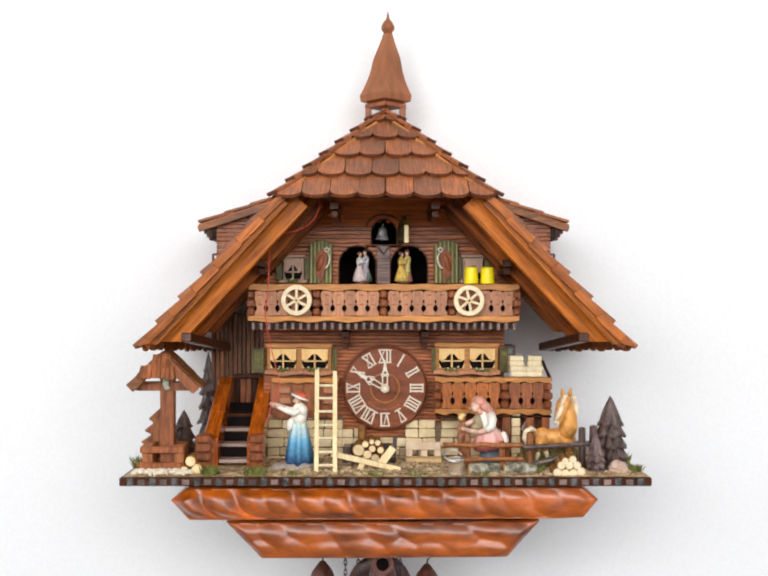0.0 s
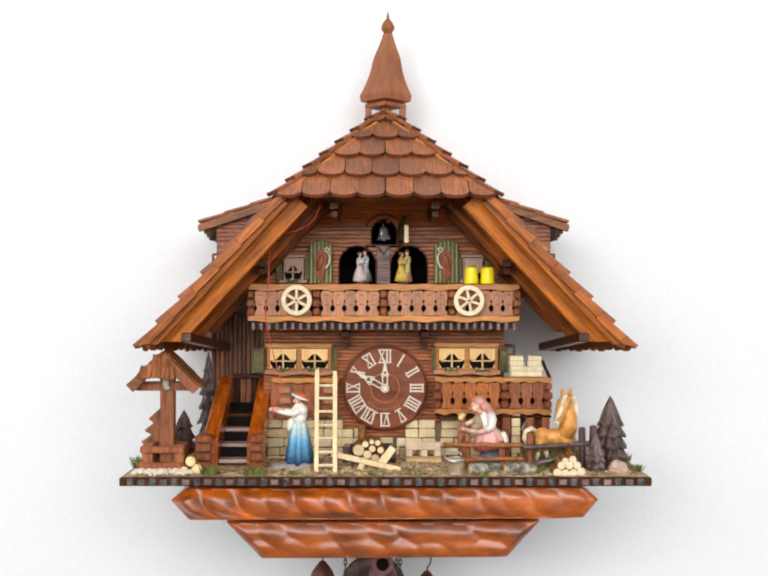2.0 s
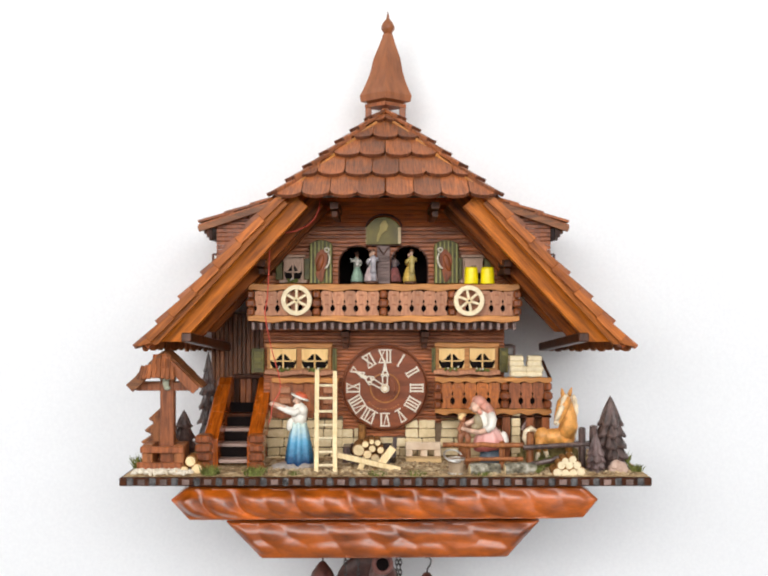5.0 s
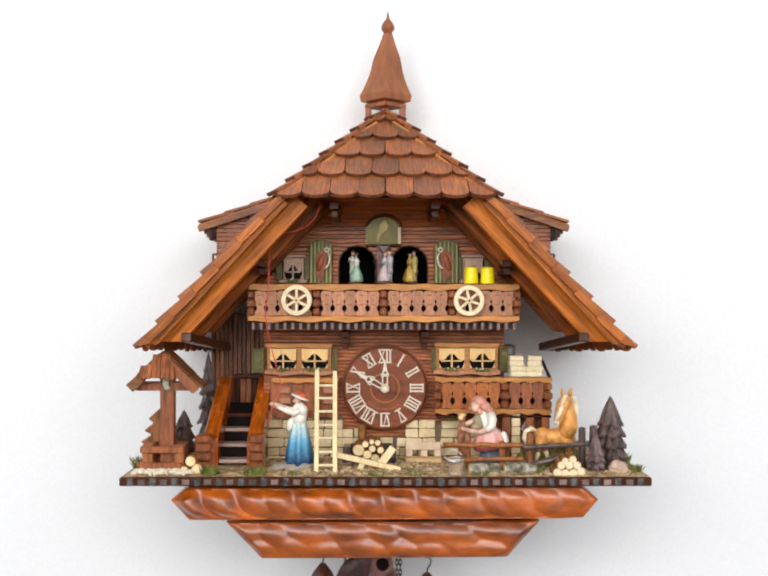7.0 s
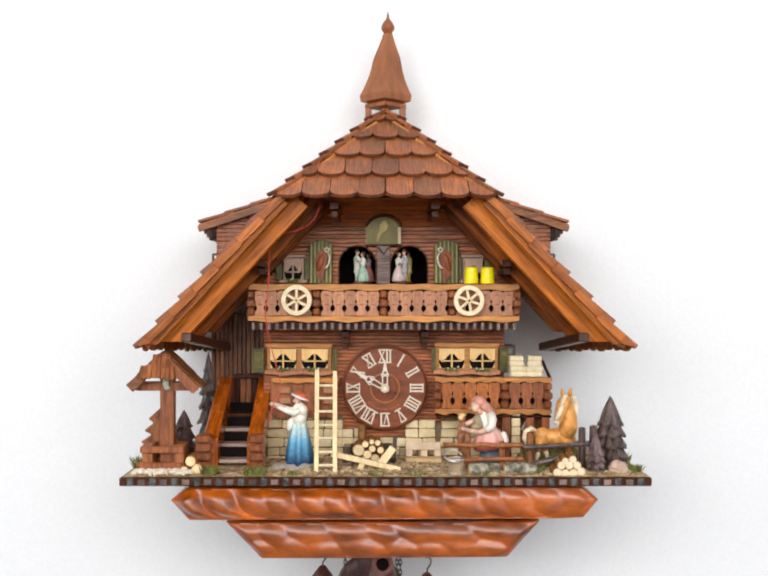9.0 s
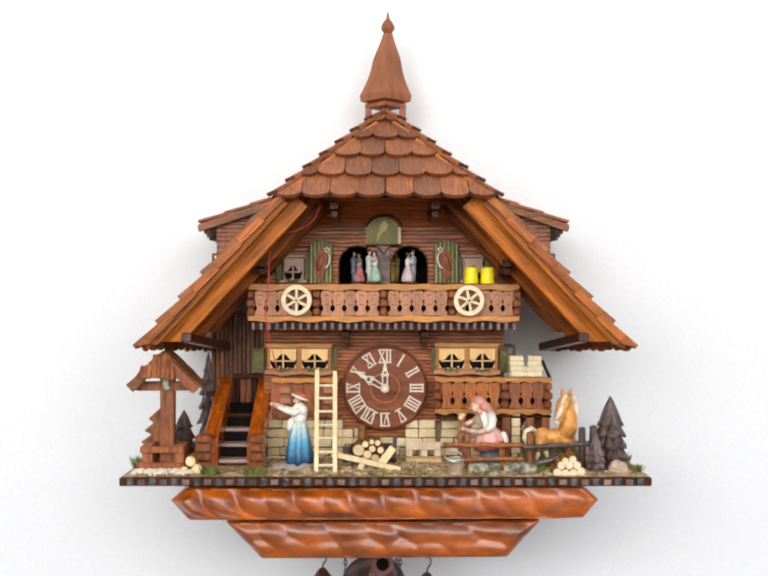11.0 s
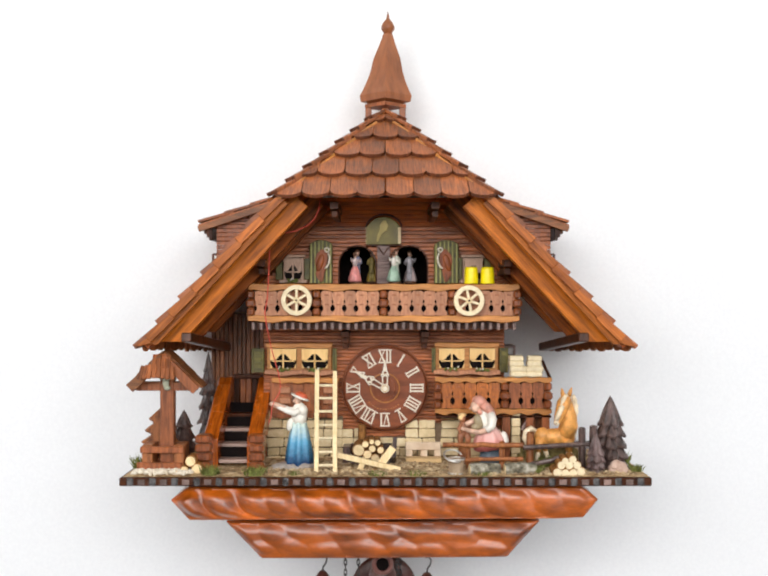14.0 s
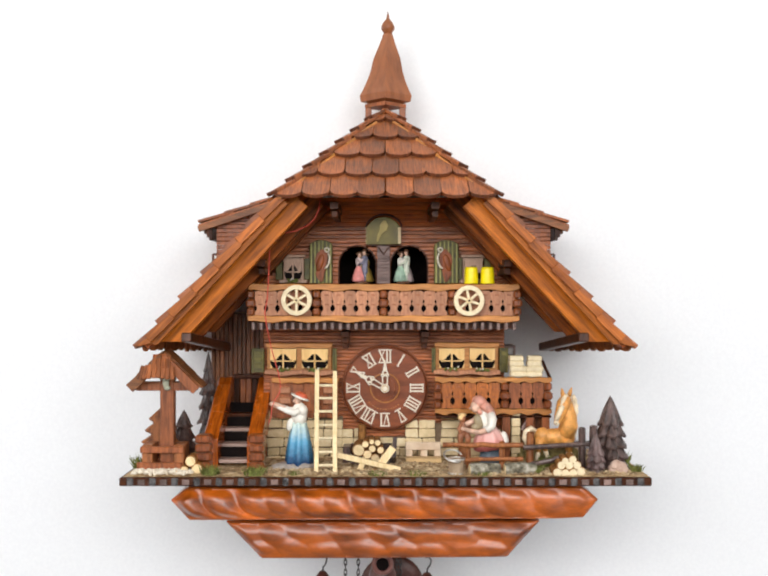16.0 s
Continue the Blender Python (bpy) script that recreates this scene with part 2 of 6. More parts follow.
    def ring(self, c, r, minor, axis="y", n=28, k=6, flat=1.0):
        t = bmesh.new()
        rows = []
        for i in range(n):
            a = 2 * math.pi * i / n
            row = []
            for j in range(k):
                b = 2 * math.pi * (j + 0.5) / k
                q = r + minor * math.cos(b)
                row.append(t.verts.new((q * math.cos(a), minor * flat * math.sin(b), q * math.sin(a))))
            rows.append(row)
        for i in range(n):
            p, q = rows[i], rows[(i + 1) % n]
            for j in range(k):
                t.faces.new((p[j], p[(j + 1) % k], q[(j + 1) % k], q[j]))
        m = Matrix.Translation(c)
        if axis == "z":
            m = m @ Matrix.Rotation(radians(90), 4, "X")
        if axis == "x":
            m = m @ Matrix.Rotation(radians(90), 4, "Z")
        return self.add(t, 0, m)

    def data(self, name, mats, smooth=False):
        me = bpy.data.meshes.new(name)
        bmesh.ops.recalc_face_normals(self.bm, faces=self.bm.faces)
        if smooth:
            for f in self.bm.faces:
                f.smooth = True
        self.bm.to_mesh(me)
        self.bm.free()
        for m in mats if isinstance(mats, (list, tuple)) else [mats]:
            me.materials.append(m)
        return me


def base(name, x, y, z, label, category, group=""):
    """The empty at a thing's base that carries its parts."""
    ob = new(name)
    ob.empty_display_size = 0.01
    ob.matrix_basis = pose(x, y, z)
    return tagged(ob, label, category, group)


def under(ob, parent):
    """Hangs a part, built in world space, under its thing or part."""
    ob.parent = parent
    if parent.parent is None:
        ob.matrix_parent_inverse = parent.matrix_basis.inverted()
    return ob


def part(name, form, mats, parent, label="", smooth=False):
    ob = new(name, form.data(name, mats, smooth))
    if label:
        tagged(ob, label)
    return under(ob, parent)


def piece(name, data, m, parent):
    """One of many alike pieces on a shared mesh."""
    ob = new(name, data)
    ob.matrix_basis = m
    return under(ob, parent)


def thing(name, form, mats, label, category, group="", smooth=False, kind=""):
    return tagged(new(name, form.data(name, mats, smooth)), label, category, group, kind)


# ---- the wall behind the clock, and an unseen room added around it ----
def room():
    f = Form().box(-2.6, 2.6, 0.135, 0.255, 0, 3.1, 0)
    thing("wall_north", f, WALL, "plain white painted wall behind the clock", "wall", kind="structure")
    # side walls out of view, added to bounce light
    f = Form().box(-2.72, -2.6, -3.0, 0.255, 0, 3.1, 0)
    thing("wall_west", f, WALL, "unseen white side wall added to bounce light", "wall", kind="structure")
    f = Form().box(2.6, 2.72, -3.0, 0.255, 0, 3.1, 0)
    thing("wall_east", f, WALL, "unseen white side wall added to bounce light", "wall", kind="structure")
    # added wall behind the viewer; the panel lamps stand in its openings
    f = Form()
    f.box(-2.72, 2.72, -3.12, -3.0, 0, 1.80, 0)
    f.box(-2.72, 2.72, -3.12, -3.0, 2.92, 3.1, 0)
    for a, b in ((-2.72, -2.0), (-0.70, -0.65), (0.65, 0.70), (2.0, 2.72)):
        f.box(a, b, -3.12, -3.0, 1.80, 2.92, 0)
    thing("wall_south", f, WALL, "unseen white wall with three openings added for the panel lamps", "wall", kind="structure")
    # floor and ceiling out of view, their tone set for the bounce
    f = Form().box(-2.72, 2.72, -3.12, 0.255, -0.1, 0, 0)
    thing("floor", f, FLOOR, "unseen dark grey smooth floor added to bounce light", "floor", kind="structure")
    f = Form().box(-2.72, 2.72, -3.12, 0.255, 3.1, 3.2, 0)
    thing("ceiling", f, WALL, "unseen white ceiling added to bounce light", "ceiling", kind="structure")


room()

# ---- the clock: house front at y = 0, platform top at z = TOP ----
TOP = 1.3262
CX = 0.0013
FRONT = -0.11      # front edge of roof and platform
RIDGE = 1.6883
EAVE = 1.5844      # foot of the front hip
CUT = 0.0975       # half width of the hip's foot
RUN = 1.081        # rise of the side slopes per metre
HIPY = 0.056       # where the ridge begins
BACK = 0.128

clock = base("cuckoo_clock", CX, 0, TOP, "carved brown wooden chalet cuckoo clock hanging on a white wall", "cuckoo clock")


def slope(side, d, y, lift=0.0):
    """A point on a side slope, d metres out from the ridge, lift metres off its face."""
    k = math.hypot(1, RUN)
    return Vector((CX + side * (d + lift * RUN / k), y, RIDGE - d * RUN + lift / k))


def carved_tier(name, outline, y0, y1, spacing, parent, seed, slanting):
    """One carved plank of the bracket under the platform, its front worked into rounded slanting lobes with grooves between."""
    rng = random.Random(seed)
    xs = [p[0] for p in outline]
    zs = [p[1] for p in outline]
    x0, x1, z0, z1 = min(xs), max(xs), min(zs), max(zs)
    f = Form().slab(outline, y0 + 0.0030, y1, 0.0008)
    t = bmesh.new()
    nx, nz = 220, 22
    rows = []

    def span(z):
        """Left and right end of the outline at a height."""
        hit = []
        for (xa, za), (xb, zb) in zip(outline, outline[1:] + outline[:1]):
            if abs(za - zb) > 1e-9 and min(za, zb) - 1e-9 <= z <= max(za, zb) + 1e-9:
                hit.append(xa + (xb - xa) * (z - za) / (zb - za))
        return min(hit), max(hit)

    scoops = []
    x = x0 - 0.03
    while x < x1 + 0.03:
        for k in range(1 if slanting else 2):
            zc = (z0 + z1) / 2 if slanting else z0 + (z1 - z0) * (0.25 + 0.5 * k)
            scoops.append((x + rng.uniform(-0.2, 0.2) * spacing + (spacing / 2 if k else 0), zc + rng.uniform(-0.004, 0.004), rng.uniform(0.8, 1.3)))
        x += spacing
    for k in range(nz + 1):
        z = z0 + (z1 - z0) * (0.01 + 0.98 * k / nz)
        a, b = span(z)
        row = []
        for i in range(nx + 1):
            xx = a + 0.002 + (b - a - 0.004) * i / nx
            u = (z - z0) / (z1 - z0)
            near = 1.2
            for c, zc, s in scoops:
                if slanting:
                    q = abs(xx - c + (u - 0.5) * 0.032 + 0.004 * math.sin(u * 5)) / (spacing * 0.5) / s
                    q = math.hypot(q, (u - 0.5) * 1.9)
                else:
                    q = math.hypot((xx - c + (z - zc) * 0.7) / (spacing * 0.62), (z - zc) / 0.013) / s
                near = min(near, q)
            edge = math.sin(math.pi / 2 * min(i, nx - i, 8) / 8) * math.sin(math.pi / 2 * min(k, nz - k, 7) / 7)
            # the lobes grow flatter towards the right end
            fade = 1.0 - 0.62 * max(0.0, min(1.0, (xx - CX + 0.03) / 0.16)) if slanting else 0.50
            dy = (-0.0010 - 0.0092 * fade * (1 - (near / 1.2) ** 2)) * edge
            dy += 0.0007 * noise.noise((xx * 80, z * 80, seed)) * edge
            row.append(t.verts.new((xx, y0 - 0.0004 + dy, z)))
        rows.append(row)
    # the worked face runs back into the plank along its rim
    rows.insert(0, [t.verts.new((v.co.x, y0 + 0.004, v.co.z)) for v in rows[0]])
    rows.append([t.verts.new((v.co.x, y0 + 0.004, v.co.z)) for v in rows[-1]])
    for row in rows:
        row.insert(0, t.verts.new((row[0].co.x, y0 + 0.004, row[0].co.z)))
        row.append(t.verts.new((row[-1].co.x, y0 + 0.004, row[-1].co.z)))
    for p, q in zip(rows, rows[1:]):
        for i in range(nx + 2):
            t.faces.new((p[i], p[i + 1], q[i + 1], q[i])).smooth = True
    f.add(t)
    return part(name, f, CARVED, parent, "orange-brown varnished carved plank")


def bracket():
    y = -0.094
    carved_tier("upper_bracket", [(-0.1994, 1.3015), (-0.1839, 1.3138), (0.1853, 1.3147), (0.2003, 1.3024),
                                  (0.1862, 1.2855), (-0.1825, 1.2837)], y, 0.02, 0.0275, clock, 3, True)
    y = -0.084
    carved_tier("lower_bracket", [(-0.1494, 1.2796), (0.1475, 1.2806), (0.1162, 1.2464), (-0.1162, 1.2455)],
                y, 0.02, 0.032, clock, 8, False)


bracket()


def platform():
    plat = part("platform", Form().box(-0.2429, 0.2456, FRONT, 0.125, 1.3182, TOP, 0.001), DARK, clock, "dark wooden platform with a notched front edge")
    a, b = -0.2429, 0.2456
    n = 24
    w = (b - a) / n
    me = Form().box(-w * 0.15, w * 0.15, -0.0016, 0.001, -0.00382, 0.00382, 0.0013).data("notch_block", EDGEBLOCK)
    me2 = Form().box(-w * 0.16, w * 0.16, -0.0008, 0.001, -0.00269, 0.00224, 0.0003).data("notch", NOTCH)
    z = (TOP + 1.3182) / 2
    for i in range(n):
        piece("notch_block", me, pose(a + (i + 0.5) * w, FRONT, z), plat)
        if i:
            piece("notch", me2, pose(a + i * w, FRONT, z), plat)


platform()


def house_body():
    # upper gable wall with three openings, laid in courses
    z0, z1 = 1.4580, 1.5915

    def half(z):
        return min(0.128, (RIDGE - z) / RUN - 0.006)

    holes = [(-0.0460, -0.0080, 1.5050, 1.5430), (0.0065, 0.0445, 1.5050, 1.5430), (-0.0130, 0.0130, 1.5450, 1.5695)]
    wall = part("upper_wall", Form().box(CX - 0.125, CX + 0.125, 0.010, 0.014, z0, 1.5040, 0), DARKPLANK, clock, "brown horizontal-boarded gable wall")
    z, h = z0, 0.0042
    while z < z1:
        w = half(z + h)
        spans = [(CX - w, CX + w)]
        for hx0, hx1, hz0, hz1 in holes:
            if z + h > hz0 and z < hz1:
                r = (hx1 - hx0) / 2
                mid = (hx0 + hx1) / 2
                top = hz1 - r
                u = max(0.0, z + h / 2 - top)
                e = math.sqrt(max(0.0, r * r - u * u))
                spans = [s for a, b in spans for s in ((a, min(b, mid - e)), (max(a, mid + e), b)) if s[1] - s[0] > 0.001]
        for a, b in spans:
            f = Form().box(a, b, 0.0 + 0.0006 * random.random(), 0.010, z, z + h * (0.94 if z < 1.5590 else 0.985), 0.0006 if z < 1.5590 else 0.0003)
            # top courses have the warm glow put into their colour
            part("board", f, WALLWOOD if z < 1.5590 else GABLE_GLOW, wall)
        z += h
    # smooth arched reveals of the openings
    for hx0, hx1, hz0, hz1 in holes:
        r = (hx1 - hx0) / 2
        mid = (hx0 + hx1) / 2
        pts = [(mid - r, -0.001, hz0)] + [(mid + r * math.cos(a), -0.001, hz1 - r + r * math.sin(a)) for a in np.linspace(math.pi, 0, 20)] + [(mid + r, -0.001, hz0)]
        part("opening_rim", Form().tube(pts, 0.0008), DARK, wall)
    # chamber walls are blackened to stand for the shade around the dancers
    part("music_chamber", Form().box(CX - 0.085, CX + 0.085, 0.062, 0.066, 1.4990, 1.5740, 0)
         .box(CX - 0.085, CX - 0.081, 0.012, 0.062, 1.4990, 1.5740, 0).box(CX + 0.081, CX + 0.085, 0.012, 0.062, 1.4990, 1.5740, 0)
         .box(CX - 0.085, CX + 0.085, 0.012, 0.062, 1.5435, 1.5442, 0), BLACK, clock, "inside of the music chamber, blackened for its shade")

    # lower wall in finer horizontal boards
    lo = part("lower_wall", Form().box(-0.1230, 0.1230, 0.004, 0.12, TOP - 0.0, 1.4580, 0), DARKPLANK, clock, "brown ribbed timber wall")
    z = TOP
    while z < 1.4570:
        part("board", Form().box(-0.1230, 0.1230, 0.0005 * random.random(), 0.004, z, z + 0.0034, 0.0006), WALLWOOD, lo)
        z += 0.0037
    part("rear_body", Form().box(CX - 0.120, CX + 0.120, 0.067, 0.12, 1.4580, 1.5440, 0), DARKPLANK, clock)

    # recessed plank wall beside the stairs
    side = part("side_wall", Form().box(-0.1842, -0.1250, 0.052, 0.12, TOP, 1.4728, 0), DARKPLANK, clock, "dark vertical-boarded side wall")
    x = -0.1842
    while x < -0.1277:
        part("board", Form().box(x, x + 0.0042, 0.0485, 0.052, TOP, 1.4728, 0.0007), DARKPLANK, side)
        x += 0.0047


house_body()


def shingle_data(w, l, t, rounded, seed, bounds=None):
    """A wooden shingle: x across, y down the slope, z off the roof; its butt is rounded."""
    rng = random.Random(seed)
    pts = [(-w / 2, 0), (w / 2, 0)]
    if rounded:
        for a in np.linspace(0, math.pi, 13):
            pts.append((w / 2 * math.cos(a), l - w * 0.40 + w * 0.40 * math.sin(a)))
    else:
        pts += [(w / 2, l), (-w / 2, l)]
    if bounds:
        full = []
        for (xa, ya), (xb, yb) in zip(pts, pts[1:] + pts[:1]):
            for u in np.linspace(0, 1, 7)[:-1]:
                full.append((xa + (xb - xa) * u, ya + (yb - ya) * u))
        cut = []
        for x, y in full:
            a, b = bounds(y)
            if b - a < 0.0005:
                continue
            q = (min(max(x, a), b), y)
            if not cut or math.hypot(q[0] - cut[-1][0], q[1] - cut[-1][1]) > 1e-5:
                cut.append(q)
        if len(cut) < 4 or max(p[0] for p in cut) - min(p[0] for p in cut) < 0.002:
            return None
        pts = cut
    bm = bmesh.new()
    bot = [bm.verts.new((x, y, 0)) for x, y in pts]
    top = [bm.verts.new((x * 0.985, y if y < l * 0.3 else y - 0.0004, t * (0.35 + 0.65 * y / l) + rng.uniform(-1, 1) * t * 0.05)) for x, y in pts]
    bm.faces.new(list(reversed(bot)))
    bm.faces.new(top)
    for i in range(len(pts)):
        j = (i + 1) % len(pts)
        side = bm.faces.new((bot[i], bot[j], top[j], top[i]))
        side.material_index = 1 if min(pts[i][1], pts[j][1]) > l * 0.5 else 0
    bmesh.ops.recalc_face_normals(bm, faces=bm.faces)
    me = bpy.data.meshes.new("shingle")
    bm.to_mesh(me)
    bm.free()
    me.materials.append(SHINGLE)
    me.materials.append(SHINGLEBUTT)
    return me


def roof():
    k = math.hypot(1, RUN)
    low = 0.2265    # how far out the side slopes reach
    f = Form()
    for s in (-1, 1):
        # deck of a side slope with its slanting front above the hip's foot
        t = bmesh.new()
        up = [slope(s, CUT, FRONT + 0.004), slope(s, 0, HIPY + 0.004), slope(s, 0, BACK), slope(s, low - 0.004, BACK), slope(s, low - 0.004, FRONT + 0.004)]
        dn = [p + Vector((-s * RUN / k, 0, -1 / k)) * 0.005 for p in up]
        a = [t.verts.new(p) for p in up]
        b = [t.verts.new(p) for p in dn]
        t.faces.new(a)
        t.faces.new(list(reversed(b)))
        for i in range(5):
            t.faces.new((a[i], a[(i + 1) % 5], b[(i + 1) % 5], b[i]))
        bmesh.ops.recalc_face_normals(t, faces=t.faces)
        f.add(t)
    deck = part("roof", f, SOFFIT, clock, "steep shingled roof with a cut-back front hip")
    # hip deck
    t = bmesh.new()
    tri = [Vector((CX - CUT * 0.95, FRONT + 0.009, EAVE + 0.0056)), Vector((CX + CUT * 0.95, FRONT + 0.009, EAVE + 0.0056)), Vector((CX, HIPY, RIDGE))]
    n = (tri[1] - tri[0]).cross(tri[2] - tri[0]).normalized()
    a = [t.verts.new(p) for p in tri]
    b = [t.verts.new(p - n * 0.005) for p in tri]
    t.faces.new(a)
    t.faces.new(list(reversed(b)))
    for i in range(3):
        t.faces.new((a[i], a[(i + 1) % 3], b[(i + 1) % 3], b[i]))
    bmesh.ops.recalc_face_normals(t, faces=t.faces)
    part("hip_deck", Form().add(t), SOFFIT, deck)

    # hip shingles, rows from the foot up
    w, step = 0.0256, 0.0430
    run = Vector((0, HIPY - FRONT, RIDGE - EAVE))
    total = run.length
    up = run.normalized()
    rng = random.Random(5)
    for row in range(5):
        s = row * step - 0.010
        half = CUT * (1 - (s + 0.014) / total)
        off = 0.5 if row % 2 == 0 else 0.0
        for i in range(-5, 6):
            x = (i + off) * w
            if abs(x) - w * 0.30 > half:
                continue
            # trimmed where the hip edges cut across it
            me = shingle_data(w * 0.992, 0.054, 0.0030, True, i, lambda yl: ((-CUT * (1 - (s + 0.054 - yl) / total) - 0.003 + x), (CUT * (1 - (s + 0.054 - yl) / total) + 0.003 + x)))
            if me is None:
                continue
            foot = Vector((CX + x + rng.uniform(-1, 1) * 0.0004, FRONT, EAVE)) + up * (s + rng.uniform(-1, 1) * 0.0006)
            # x, y down, z off the roof
            zax = n if n.z > 0 else -n
            m = Matrix((Vector((1, 0, 0)), -up, Vector((1, 0, 0)).cross(-up))).transposed().to_4x4()
            if (m.to_3x3() @ Vector((0, 0, 1))).z < 0:
                m = Matrix((Vector((-1, 0, 0)), -up, Vector((-1, 0, 0)).cross(-up))).transposed().to_4x4()
            m.translation = foot + up * 0.054 + zax * 0.0006
            piece("shingle", me, m @ Matrix.Rotation(radians(2.4), 4, "X"), deck)

    # side shingles in straight courses
    cols = 9
    for s in (-1, 1):
        down = Vector((s / k, 0, -RUN / k))
        nrm = Vector((s * RUN / k, 0, 1 / k))
        across = down.cross(nrm)
        L = low * k
        rows = 11
        st = L / rows
        wy = (BACK - FRONT + 0.004) / cols
        data = [shingle_data(wy * 0.975, st * 1.28, 0.0048, False, 20 + i) for i in range(3)]
        for r in range(rows):
            hip = [FRONT - 0.002 if d >= CUT else FRONT + (HIPY - FRONT) * (1 - d / CUT) + 0.002 for d in (max(0, (r - 0.24) * st / k), (r + 1.04) * st / k)]
            first = 0
            while FRONT - 0.002 + first * wy < hip[0] - 0.0005:
                first += 1
            if first:
                # one trimmed shingle along the hip
                t = bmesh.new()
                y1 = FRONT - 0.002 + first * wy
                du, dl = max(0, (r - 0.2) * st / k), (r + 1.04) * st / k
                quad = [slope(s, du, hip[0], 0.001), slope(s, du, y1, 0.001), slope(s, dl, y1, 0.0035), slope(s, dl, hip[1], 0.0035)]
                a = [t.verts.new(p) for p in quad]
                b = [t.verts.new(p + nrm * 0.003) for p in quad]
                t.faces.new(a)
                t.faces.new(b)
                for i in range(4):
                    t.faces.new((a[i], a[(i + 1) % 4], b[(i + 1) % 4], b[i]))
                part("shingle", Form().add(t), SHINGLE, deck)
            for c in range(first, cols):
                y0 = FRONT - 0.002 + c * wy
                m = Matrix((across, down, nrm)).transposed().to_4x4()
                m.translation = slope(s, r * st / k * 0.999, y0 + wy / 2, 0.0005) - down * st * 0.24
                piece("shingle", data[rng.randrange(3)], m @ Matrix.Rotation(radians(2.2), 4, "X") @ Matrix.Rotation(radians(rng.uniform(-0.5, 0.5)), 4, "Z"), deck)
        # stepped caps up the hip edge
        a, b = Vector((CX + s * (CUT + 0.003), FRONT - 0.001, EAVE - 0.001)), Vector((CX, HIPY, RIDGE + 0.002))
        for i in range(7):
            p, q = a.lerp(b, i / 7 - 0.01), a.lerp(b, min(0.995, (i + 1) / 7 + 0.05))
            o = Vector((s * 0.001, -0.0006, 0.0018))
            lie = nrm + Vector((0, -0.5, 0.4))
            cap = part("hip_cap", Form().beam(p + o * 2.2, q + o * 0.2, 0.0120, 0.0036, lie, 0.0006), SHINGLE, deck)
            part("cap_end", Form().beam(p + o * 2.22 + (p - q).normalized() * 0.0004, p + o * 2.22 + (q - p).normalized() * 0.0014, 0.0123, 0.0039, lie, 0.0005), SHINGLEBUTT, cap)
            if i < 6:
                part("cap_strip", Form().beam(p + o * 1.2 + Vector((-s * 0.0062, -0.003, -0.0022)), q + o * 0.2 + Vector((-s * 0.0062, -0.003, -0.0014)), 0.0036, 0.0030, lie, 0.0004), RAIL, cap)
        # front board of the side slope, doubled, and rafters behind it
        def raking(d0, l0, l1, ya, yb, foot):
            """A board up the slope between two depths under its face, sawn level at its foot."""
            a, b = slope(s, d0, ya, l0), slope(s, d0, ya, l1)
            pts = [(a.x, a.z), (b.x, b.z)]
            for p in (b, a):
                pts.append((p.x + s * (p.z - foot) / RUN, foot))
            return Form().slab(pts, ya, yb, 0.0005)

        # sawn ends of the courses, stepping down the verge
        d, course = CUT - 0.004, st / k
        while d < low - 0.006:
            e = min(d + course, low)
            q = [slope(s, d, 0, 0.0010), slope(s, e, 0, 0.0040), slope(s, e, 0, -0.0040), slope(s, d, 0, -0.0056)]
            part("verge_shingle", Form().slab([(p.x, max(p.z, 1.4470)) for p in q], FRONT - 0.0040, FRONT - 0.0002, 0.0004), VERGE_TURNED[s], deck)
            d += course
        part("bargeboard", raking(CUT - 0.001, 0.0015, -0.0100, FRONT, FRONT + 0.004, 1.4480), BARGE_TURNED[s], deck, "brown wooden bargeboard")
        part("bargeboard", raking(CUT - 0.008, -0.0050, -0.0235, FRONT + 0.012, FRONT + 0.026, 1.4500), ORANGE_TURNED[s], deck, "amber wooden bargeboard")
        # rafters carry the shade under the roof in their colour
        for y, l0, l1, foot in ((-0.056, -0.005, -0.0300, 1.4530), (-0.022, -0.005, -0.0330, 1.4560)):
            part("rafter", raking(CUT - 0.016, l0, l1, y, y + 0.010, foot), RAFTER_SHADED[s], deck, "wooden rafter, darkened for the shade under the roof")
    me = Form().box(-0.004, 0.004, -0.0008, 0.23, -0.005, 0.002, 0.0006).box(-0.003, 0.003, 0.008, 0.22, -0.012, -0.006, 0.0006).data("purlin", DARK)
    for x, z, y in ((-0.1172, 1.5251, -0.075), (0.1182, 1.5251, -0.075), (-0.0470, 1.5792, -0.085), (0.0484, 1.5792, -0.085)):
        piece("purlin", me, pose(x, y, z), deck)
    for k in (-1, 1):
        part("eave_plate", Form().beam((0.001 + k * 0.1842, -0.100, 1.4545), (0.001 + k * 0.1690, 0.05, 1.4370), 0.0100, 0.0085, (0, 0, 1), 0.0010), DARK, deck, "dark eave plate running back to the wall")


roof()


